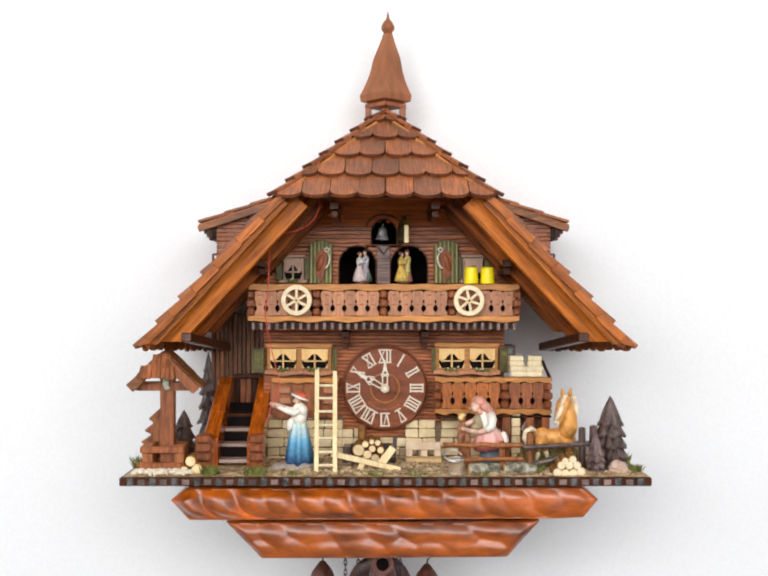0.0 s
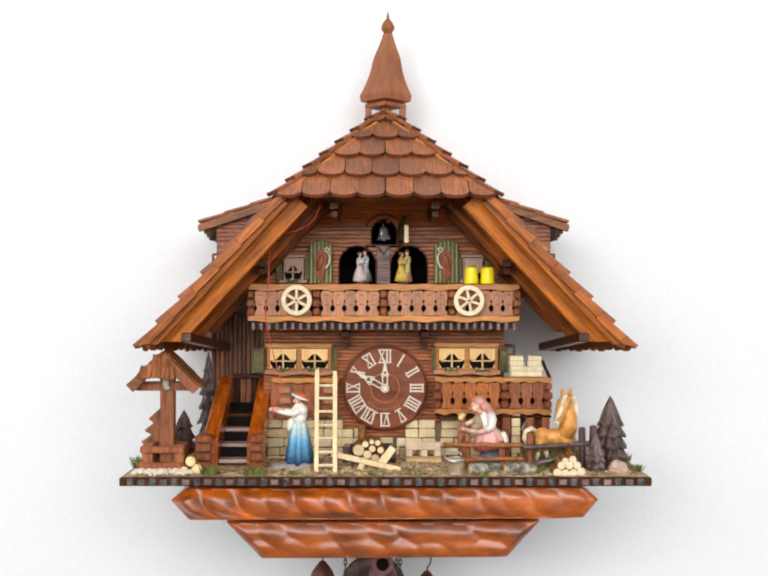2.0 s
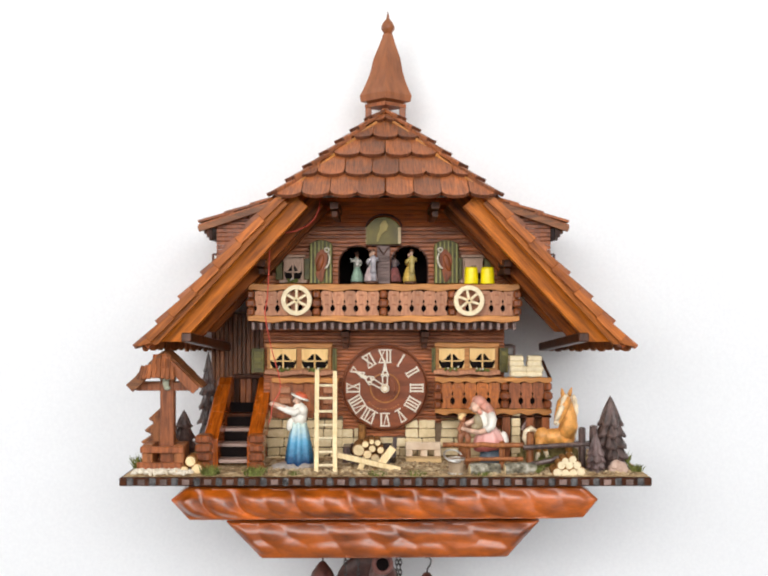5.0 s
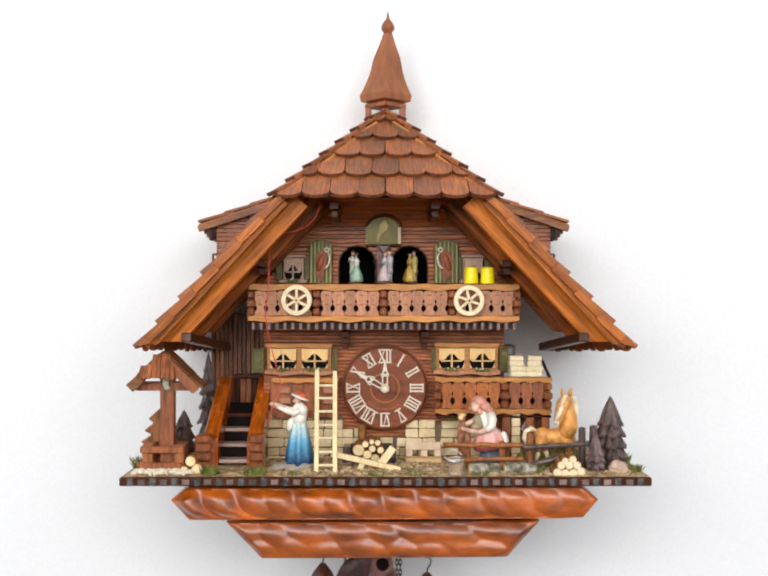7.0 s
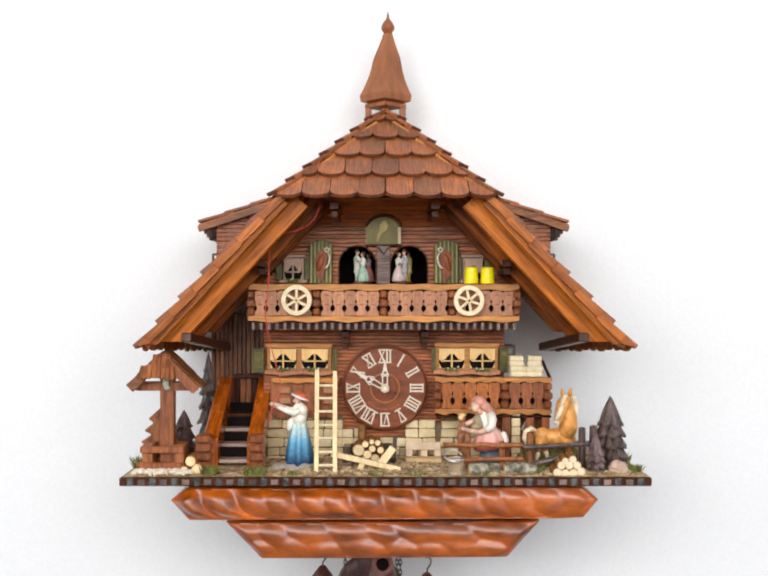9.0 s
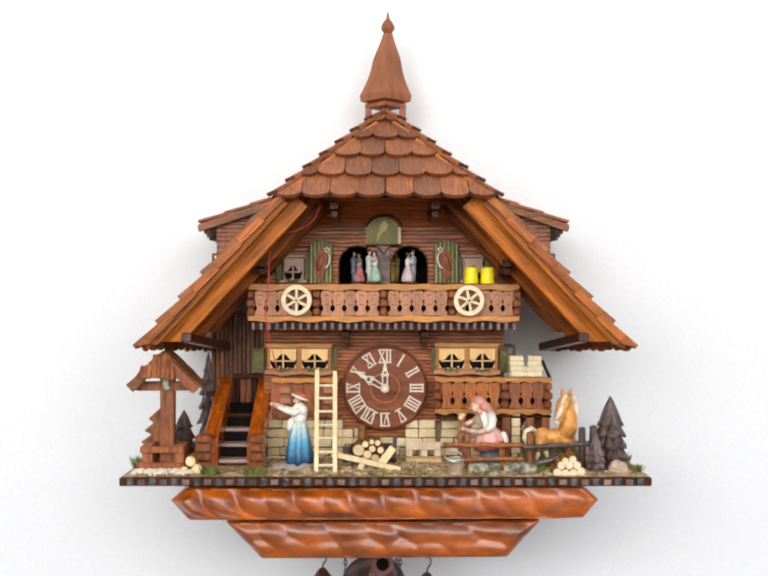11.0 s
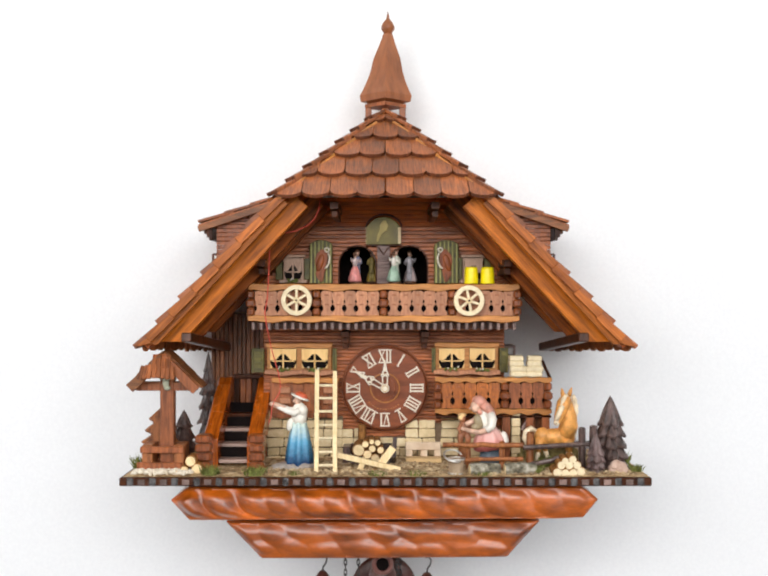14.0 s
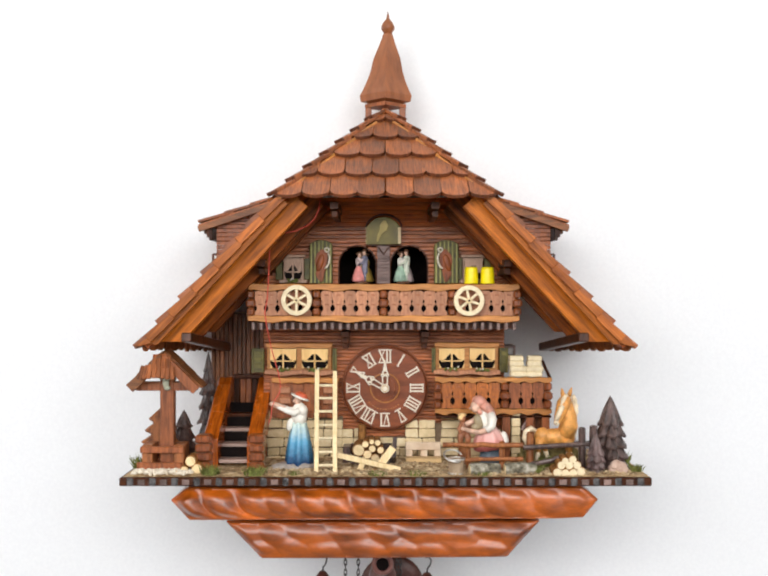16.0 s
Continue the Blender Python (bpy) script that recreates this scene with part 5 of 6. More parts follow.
BARK = wood("dark_bark", (0.013, 0.008, 0.007), (0.14, 0.086, 0.072), stretch=(3, 3, 1), scale=70, rough=0.3, coat=0.4, vary=0.2, bump=0.6, spec=0.3, stain=False)
MAUVEBARK = wood("mauve_bark", (0.055, 0.032, 0.029), (0.23, 0.145, 0.130), stretch=(3, 3, 1), scale=70, rough=0.4, coat=0.1, vary=0.2, bump=0.5, stain=False)
REDBARK = wood("rust_brown_wood", (0.15, 0.070, 0.042), (0.36, 0.185, 0.115), stretch=(3, 3, 1), scale=70, rough=0.55, vary=0.15, bump=0.4)
U8 = 0.00046
carved_tree((0.2160, -0.07, TOP), [(40, 8, 58), (39, 30, 78), (37, 52, 98), (33, 74, 120), (26, 96, 154)], 0.0, BARK, "dark glossy carved wooden spruce at the platform's end", 2, U8, 6, full=0.88)
carved_tree((0.1985, -0.088, TOP), [(18, 0, 30), (20, 13, 44), (20, 26, 58), (18, 39, 70), (13, 52, 84)], 0.0, MAUVEBARK, "small mauve-brown carved spruce by the fence", 5, U8, 5, full=0.92)


def flat_tree():
    """Sawn board tree: three notched tiers either side of its middle."""
    tr = base("carved_spruce", -0.2180, -0.045, TOP, "rust-brown flat-sawn tree behind the shrine", "carved tree", "carved trees")
    side = [(0.0, 0.0570), (0.0118, 0.0462), (0.0062, 0.0425), (0.0160, 0.0350), (0.0085, 0.0310), (0.0195, 0.0235), (0.0110, 0.0200), (0.0095, 0.0)]
    pts = [(-x, z) for x, z in side] + [(x, z) for x, z in reversed(side[1:])]
    ob = part("crown", Form().slab(pts, -0.005, 0.005, 0.0012), REDBARK, tr)
    ob.matrix_parent_inverse = Matrix()


flat_tree()
carved_tree((-0.1969, -0.038, TOP), [(34, 8, 50), (32, 30, 72), (27, 54, 92), (20, 78, 112)], 0.0, BARK, "dark faceted carved tree behind the shrine", 9, 0.00048, 3)
carved_tree((-0.1813, 0.012, TOP), [(24, 10, 60), (24, 40, 90), (23, 70, 120), (21, 100, 150), (19, 128, 172), (15, 152, 190), (10, 174, 212)], 0.0, BARK, "tall dark carved spruce against the house wall", 11, 0.00051, 6)


def shrine():
    y = -0.075
    cx = -0.2051
    s = base("wayside_shrine", cx, y, TOP, "brown wooden wayside shrine with a small shingled roof", "shrine")
    part("post", Form().box(cx - 0.0066, cx + 0.0066, y - 0.005, y + 0.005, TOP, 1.4302, 0.0006), CHESTNUT, s)
    part("crossbeam", Form().box(-0.2349, -0.1772, y - 0.004, y + 0.005, 1.4028, 1.4112, 0.0006), CHESTNUT, s)
    ax, az = -0.2075, 1.4377
    # two shingled pitches, the ridge running front to back
    for k, (bx, bz) in ((-1, (-0.2382, 1.4079)), (1, (-0.1758, 1.4060))):
        a, b = Vector((ax, y + 0.004, az)), Vector((bx, y + 0.004, bz))
        d = (b - a).normalized()
        n = Vector((k * abs(d.z), 0, abs(d.x)))
        pitch = part("pitch", Form().beam(a, b, 0.032, 0.0035, n), CHESTNUT, s)
        for r in range(3):
            for c in range(4):
                p = a + d * ((b - a).length * r / 3 - 0.001) + n * 0.0022 + Vector((0, (c - 1.2) * 0.008, 0))
                q = a + d * ((b - a).length * (r + 1) / 3 + 0.003) + n * 0.0030 + Vector((0, (c - 1.2) * 0.008, 0))
                part("shingle", Form().beam(p, q, 0.0076, 0.0018, n, 0.0003), BARKBROWN, pitch)
        part("rafter", Form().beam(a + Vector((0, -0.017, -0.003)), b + Vector((0, -0.017, -0.002)), 0.005, 0.0088, n), CHESTNUT if k > 0 else BARKBROWN, s)
    # small front hip of long narrow shingles in two courses
    for n, x, z, wide in ((4, ax - 0.0005, az - 0.0055, 0.0044), (8, ax - 0.0040, az - 0.0145, 0.0041)):
        me = Form().box(-wide * 0.48, wide * 0.48, -0.0010, 0.0010, -0.0072, 0.0072, 0.0004).data("shingle", HIPSHINGLE)
        for c in range(n):
            u = c - (n - 1) / 2
            piece("shingle", me, pose(x + u * wide, y - (0.021 if n > 4 else 0.016), z - abs(u) * 0.0006) @ Matrix.Rotation(radians(-30), 4, "X") @ Matrix.Rotation(radians(-u * 2.5), 4, "Y"), s)
    # plinth of stacked rails
    for z0, z1, x0, x1 in ((956, 940, 281, 374), (921, 908, 288, 377)):
        za, zbb = 1.5 + (588 - z0) * 0.000465, 1.5 + (588 - z1) * 0.000465
        part("plinth_rail", Form().box((x0 - 784) * 0.000461, (x1 - 784) * 0.000461, y - 0.014, y - 0.008, za, zbb, 0.0007), CHESTNUT, s)
        part("plinth_rail", Form().box((x0 - 784) * 0.000461, (x1 - 784) * 0.000461, y + 0.010, y + 0.016, za, zbb, 0.0007), CHESTNUT, s)
    for x in (-0.2224, -0.1925):
        part("plinth_block", Form().box(x - 0.005, x + 0.005, y - 0.012, y + 0.014, TOP, 1.3526, 0.0007), REDBARK, s)
    f = Form().ball((0, 0, 26), (6, 5, 6)).ball((0, 0, 12), (7, 5, 12)).ball((0, 1, 21), (15, 4, 4)).ball((3, 0, 1), (7, 4, 5))
    local("shrine_ornament", f, paint("verdigris_grey", (0.42, 0.42, 0.30)), (-0.2054, -0.0835, 1.4054), U8, "pale grey-green plain ornament on the shrine's post", "ornament")


shrine()


def log_data(r, l, seed):
    """A short log along y with pale sawn ends."""
    f = Form()
    f.rod((0, 0, 0), (0, l, 0), r, n=14)
    f.slot = 1
    f.rod((0, -0.0004, 0), (0, 0.0002, 0), r * 0.86, n=14)
    return f


BARKLOG = wood("thin_bark", (0.15, 0.08, 0.035), (0.38, 0.24, 0.12), stretch=(3, 1, 3), scale=80, rough=0.7, vary=0.15)


def log(x, z, r, y, l, label, group, sawn=None, kind="log"):
    ob = thing("log", log_data(r, l, 1), [BARKLOG, sawn or CREAM], label, kind, group)
    ob.matrix_basis = pose(x, y, z, 0, random.uniform(0, 360), random.uniform(-2, 2))
    return ob


for x, z, r in ((-0.1801, 1.3387, 0.00527), (-0.1742, TOP + 0.00524, 0.00524), (-0.1861, TOP + 0.00414, 0.00414)):
    log(x, z, r, -0.095, 0.018, "round sawn log with a pale yellow end", "logs by the shrine", PALE)
for u, v, r in ((732, 919, 13), (746, 907, 7.5), (750, 928, 9.5), (759, 902, 5.5), (760, 916, 7.5), (766, 936, 9.5), (777, 919, 7.5), (771, 904, 6.5), (784, 932, 7)):
    log((u - 784) * 0.000477, 1.5 + (588 - v) * 0.000477, r * 0.000477, -0.050, 0.030, "sawn firewood log with a pale yellow end in a heap", "firewood heap by the wall", PALE)
for u, v, r in ((1138, 965, 10), (1154, 966, 9.5), (1170, 966, 9.5), (1186, 963, 10), (1146, 950, 9), (1162, 950, 9), (1178, 950, 9), (1154, 941, 7.5), (1169, 938, 8.5)):
    log((u - 784) * 0.000452, 1.5 + (588 - v) * 0.000452, r * 0.000452, -0.104, 0.022, "sawn cream log in a neat pyramid stack", "log pyramid by the fence", CREAM)


def heap_supports():
    # low rack that the firewood heap lies on
    r = base("firewood_rack", -0.0129, -0.035, TOP, "dark low wooden rack under the firewood", "rack")
    part("rack_bed", Form().box(-0.0343, 0.0076, -0.048, -0.022, TOP, 1.3298, 0.0006), BARK, r)
    part("rack_end", Form().beam((0.0091, -0.04, 1.3285), (0.0105, -0.03, 1.3476), 0.004, 0.03, (0, 1, 0)), BARK, r)
    part("rack_end", Form().box(-0.0402, -0.0326, -0.046, -0.024, TOP, 1.3448, 0.001), BARK, r)
    part("rack_shelf", Form().box(-0.0331, 0.0078, -0.0215, -0.0185, TOP, 1.3445, 0.0006), BARK, r)
    s = base("sawhorse", -0.0181, -0.075, TOP, "pale pine sawhorse with a slanting plank", "sawhorse")
    part("plank", Form().beam((-0.0500, -0.080, 1.3436), (0.0157, -0.080, 1.3283), 0.0042, 0.0050, (0, 0, 1), 0.0005), PALE, s)
    part("leg", Form().beam((-0.0237, -0.077, TOP), (-0.0186, -0.077, 1.3386), 0.005, 0.0075, (0, -1, 0)), PALE, s)
    part("brace", Form().beam((-0.0037, -0.0735, 1.3316), (0.0089, -0.0735, 1.3484), 0.0072, 0.004, (0, -1, 0)), PALE, s)
    ob = thing("stump_post", Form().lathe([(0.00393, 0), (0.00393, 1.3621 - TOP), (0.00344, 1.3626 - TOP)], (0, 0, 0), 12), [BARKLOG], "short brown round post by the wall", "post")
    ob.matrix_basis = pose(-0.0222, -0.0125, TOP)
    b = base("garden_bench", 0.0377, -0.03, TOP, "tan and pinkish wooden bench by the stone wall", "bench")
    tan = two("pinkish_cream", (0.60, 0.43, 0.29), (0.76, 0.60, 0.43), scale=70, rough=0.7)
    part("seat", Form().box(0.0215, 0.0570, -0.039, -0.024, 1.3278, 1.3322, 0.0006), HONEY, b, "honey-tan plank seat")
    part("backrest", Form().box(0.0212, 0.0568, -0.0245, -0.0205, 1.3380, 1.3462, 0.0008), tan, b)
    for x in (0.0252, 0.0400, 0.0535):
        part("back_post", Form().box(x - 0.0034, x + 0.0034, -0.0240, -0.0205, TOP, 1.3385, 0.0006), tan, b)
    for x in (0.0240, 0.0545):
        part("leg", Form().box(x - 0.0025, x + 0.0025, -0.037, -0.033, TOP, 1.3280, 0.0005), BEIGE, b)


heap_supports()


def ladder():
    y0, y1 = -0.092, -0.060
    l = base("ladder", -0.0545, y0, TOP, "pale pine ladder leaning against the house", "ladder")
    for xb, xt, zt in ((-0.0632, -0.0644, 1.4212), (-0.0458, -0.0472, 1.4197)):
        part("stile", Form().beam((xb, y0, TOP), (xt, y1, zt), 0.0042, 0.0042, (0, -1, 0), 0.0005), PALE, l)
    for v in (787, 813, 840, 868, 895, 923, 950):
        u = (v - 757) / (966 - 757)
        y = y1 + (y0 - y1) * u
        f = 0.0005 * (1.077 + y) / 1.077
        part("rung", Form().rod(((649 - 784) * f, y, 1.5 + (588 - v) * f), ((682 - 784) * f, y, 1.5 + (588 - v) * f), 0.0013, n=8), CREAM, l)


ladder()


def shaded(name, low, mid, top, z0, z1):
    """Hand-painted skirt colour that runs from one tone into another up the cloth."""
    m, nt, b = surface(name, 0.35)
    co = nt.nodes.new("ShaderNodeTexCoord")
    sep = nt.nodes.new("ShaderNodeSeparateXYZ")
    nt.links.new(co.outputs["Object"], sep.inputs[0])
    n = node(nt, "ShaderNodeTexNoise", Scale=300.0, Detail=3.0)
    nt.links.new(co.outputs["Object"], n.inputs["Vector"])
    mr = nt.nodes.new("ShaderNodeMapRange")
    mr.inputs[1].default_value, mr.inputs[2].default_value = z0, z1
    nt.links.new(sep.outputs[2], mr.inputs[0])
    add = nt.nodes.new("ShaderNodeMath")
    add.operation = "MULTIPLY_ADD"
    add.inputs[1].default_value, add.inputs[2].default_value = 0.35, -0.17
    nt.links.new(n.outputs[0], add.inputs[0])
    sm = nt.nodes.new("ShaderNodeMath")
    nt.links.new(mr.outputs[0], sm.inputs[0])
    nt.links.new(add.outputs[0], sm.inputs[1])
    r = ramp(nt, [(0.05, low), (0.5, mid), (0.95, top)])
    nt.links.new(sm.outputs[0], r.inputs[0])
    nt.links.new(r.outputs[0], b.inputs["Base Color"])
    return m


UW = 0.00047
SKIRT = shaded("skirt_blue", (0.008, 0.035, 0.11), (0.08, 0.31, 0.50), (0.62, 0.72, 0.62), 2 * UW, 96 * UW)


def bell_ringer():
    """Figurine that pulls the red bell cord; the arms swing on the shoulder."""
    r = Form().ball((0, 0, 2), (50, 26, 12), n=20).ball((18, -8, 3), (26, 20, 11), n=14).ball((-28, -6, 2), (22, 18, 9), n=14)
    for v in r.bm.verts:
        v.co += Vector((1, 1, 0.7)) * 3.0 * noise.noise(v.co * 0.11)
    stone = local("base_stone", r, two("grey_stone", (0.24, 0.20, 0.17), (0.44, 0.38, 0.33), scale=120, rough=0.9, bump=0.6), (-0.0855, -0.065, TOP + 0.001), UW, "flat grey stone under the bell-ringer", "stone")
    f = Form()
    f.lathe([(26, 0), (27, 4), (25.5, 22), (22, 45), (17.5, 68), (14.5, 82), (14, 88)], (0, 0, 0), 28, squash=0.8, waves=7, depth=0.15)
    f.slot = 1
    f.lathe([(14, 86), (15, 95), (16.5, 108), (15, 118), (9, 125), (5, 128)], (0.5, 0, 0), 18, squash=0.8)
    f.ball((5, -2, 112), (13, 14, 13))
    f.ball((-18, -4, 84), (7, 6, 14), Matrix.Rotation(radians(12), 4, "Y"))
    f.slot = 2
    f.ball((-3, -1, 133), (8, 8, 10))
    f.ball((-10, -2, 131), (3, 2, 3), n=8)
    f.slot = 3
    f.ball((-12, 3, 132), (4, 4, 9))
    f.slot = 1
    f.lathe([(4, -2), (19, -1.5), (20, 0), (14, 3), (8, 5)], (2, -1, 139), 20, Matrix.Rotation(radians(22), 4, "Y"))
    f.slot = 4
    f.lathe([(15, 0), (13.5, 4), (8, 8), (0.5, 9.5)], (3.5, -1, 141), 18, Matrix.Rotation(radians(22), 4, "Y"))
    ob = local("bell_ringer", f, [SKIRT, WHITE, SKIN, HAIR, REDHAT], (-0.0813, -0.065, TOP + 0.0038), UW, "painted figurine in a blue skirt pulling a red cord", "figurine")
    a = Form()
    a.slot = 0
    a.tube([(4, 0, 0), (-10, -4, -1), (-20, -7, 4), (-34, -9, 11), (-46, -9, 18)], [8, 7.5, 6, 5.5, 4.5], 10)
    a.tube([(4, -12, 0), (-8, -14, -4), (-20, -13, 1), (-34, -11, 9), (-46, -10, 17)], [7, 7, 6, 5.2, 4.5], 10)
    a.slot = 1
    a.tube([(-26, -10, 6), (-48, -10, 18)], [6.2, 5.2], 10)
    a.ball((-50, -10, 19), (6.5, 5.5, 5))
    a.ball((-48, -10, 15), (5, 4.5, 4))
    a.bm.transform(Matrix.Scale(UW, 4))
    arms = new("arms", a.data("arms", [WHITE, SKIN], True))
    tagged(arms, "outstretched white-sleeved arms")
    arms.parent = ob
    return ob, arms


ringer, ringer_arms = bell_ringer()


def cord():
    """Red bell cord from the gable down to the ringer; its lower length follows the pull."""
    y = -0.074
    pts = [(655, 408), (651, 430), (643, 448), (628, 462), (605, 472), (578, 477), (556, 479)]
    f = 0.0005 * 1.009 / 1.077
    c = part("bell_cord", Form().tube([((u - 784) * f, y, 1.5 + (588 - v) * f) for u, v in pts], 0.0006), RED, clock, "thin red bell cord hanging from the gable", True)
    pts = [(556, 479), (552, 500), (551, 540), (549, 580), (547, 610), (542, 638), (546, 666), (551, 690)]
    part("hanging_cord", Form().tube([((u - 784) * f, y, 1.5 + (588 - v) * f) for u, v in pts], 0.0006), RED, c, smooth=True)
    piv = Vector(((551 - 784) * f, y, 1.5 + (588 - 690) * f))
    pts = [(551, 690), (556, 712), (563, 735), (570, 760), (575, 785), (573, 800), (563, 815), (558, 830), (556, 848), (552, 862)]
    low = new("pulled_cord", Form().tube([Vector(((u - 784) * f, y - 0.008 * i / 9, 1.5 + (588 - v) * f)) - piv for i, (u, v) in enumerate(pts)], 0.0005).data("pulled_cord", RED, True))
    low.parent = c
    return low, piv


pulled, pulled_at = cord()


def kneeling_figure():
    f = Form()
    # slate underskirt and shoes
    f.slot = 5
    f.lathe([(17, 0), (21, 3), (22, 14), (19, 30)], (15, 0, 4), 20, squash=0.75, waves=6, depth=0.08)
    f.ball((-4, -8, 3), (9, 6, 5), n=10)
    f.ball((34, -6, 3), (8, 6, 5), n=10)
    # rose skirt, gathered at the waist and swinging out behind
    f.slot = 0
    f.lathe([(26, 0), (30, 3), (31, 11), (27, 24), (20, 36), (13, 45)], (15, 0, 33), 32, Matrix.Rotation(radians(-9), 4, "Y"), squash=0.75, waves=9, depth=0.09)
    f.slot = 1
    f.ball((41, -3, 54), (8, 8, 15), Matrix.Rotation(radians(-12), 4, "Y"), n=12)
    # bodice, leaning forward over the bundle
    f.slot = 1
    f.lathe([(12, 0), (15, 9), (16, 20), (12, 30), (6, 36)], (9, 0, 74), 18, Matrix.Rotation(radians(-24), 4, "Y"), squash=0.85)
    f.slot = 4
    f.ball((-9, -8, 88), (9, 8, 15), Matrix.Rotation(radians(-18), 4, "Y"), n=12)
    f.ball((-14, -10, 78), (10, 7, 7), n=10)
    f.slot = 1
    f.tube([(13, -8, 102), (17, -15, 92), (15, -19, 80), (4, -21, 72)], [9, 9, 8, 7], 12)
    f.slot = 2
    f.tube([(6, -20, 73), (-10, -21, 69), (-26, -19, 71), (-37, -16, 75)], [5.4, 5, 4.4, 4], 10)
    f.ball((-39, -16, 75), (5, 4, 4), n=8)
    f.tube([(-4, 6, 98), (-18, 2, 88), (-34, -6, 82)], [7, 5.5, 4.5], 10)
    # neck, face, nose
    f.tube([(-4, -2, 100), (-10, -3, 112)], [6, 5.5], 8)
    f.ball((-15, -4, 115), (9.5, 9, 11.5), Matrix.Rotation(radians(-18), 4, "Y"), n=14)
    f.ball((-25, -6, 113), (2.6, 2.4, 2.6), n=8)
    # headscarf with its tail over the shoulder
    f.slot = 3
    f.ball((-7, 0, 124), (15, 12, 13), Matrix.Rotation(radians(28), 4, "Y"), n=16)
    f.tube([(0, -3, 120), (10, -4, 112), (19, -5, 101), (23, -5, 92)], [10, 9, 6.5, 2.5], 10)
    f.tube([(-10, -10, 108), (-4, -9, 103)], [3.5, 4], 8)
    return local("kneeling_figurine", f, [shaded("skirt_rose", (0.50, 0.13, 0.11), (0.72, 0.32, 0.27), (0.80, 0.48, 0.42), 34 * 0.00049, 74 * 0.00049), WHITE, SKIN, paint("scarf_rose", (0.64, 0.29, 0.21)),
                                          paint("apron_olive", (0.40, 0.31, 0.18)), paint("slate_blue", (0.10, 0.13, 0.16))],
                 (0.0958, -0.055, TOP + 0.0010), 0.00050, "painted figurine in a rose skirt and red headscarf, reaching out", "figurine")


kneeling_figure()


def small_animal():
    f = Form()
    f.slot = 0
    f.tube([(-7, 0, 0), (-8, -3, 16), (-5, 0, 30)], [6, 7, 8], 8)
    f.tube([(7, 0, 0), (9, -4, 16), (5, 0, 30)], [6, 7, 8], 8)
    f.ball((0, 0, 38), (12, 10, 17))
    f.ball((-1, 0, 26), (13, 10, 10))
    f.tube([(4, -5, 48), (14, -9, 42), (24, -9, 46)], [5, 4.5, 4], 8)
    f.tube([(-6, -5, 47), (-12, -9, 36), (-6, -11, 28)], [5, 4.5, 4], 8)
    f.ball((-4, -2, 58), (8, 8, 9))
    f.slot = 1
    f.ball((-7, -5, 60), (7, 6, 6))
    f.ball((-4, -1, 66), (10, 9, 4.5))
    return local("small_brown_figurine", f, [paint("russet_paint", (0.38, 0.15, 0.07)), paint("straw_paint", (0.72, 0.48, 0.22))], (0.0778, -0.05, 1.3474), 0.00044,
                 "small russet-brown painted figurine with a straw-coloured head", "figurine")


small_animal()
f = Form().lathe([(0.00715, 0), (0.00620, 0.004), (0.00572, 1.3474 - TOP - 0.002), (0.00715, 1.3474 - TOP)], (0, 0, 0), 14)
stump = thing("tree_stump", f, REDBARK, "brown round stump under the small figurine", "stump")
stump.matrix_basis = pose(0.0782, -0.05, TOP)


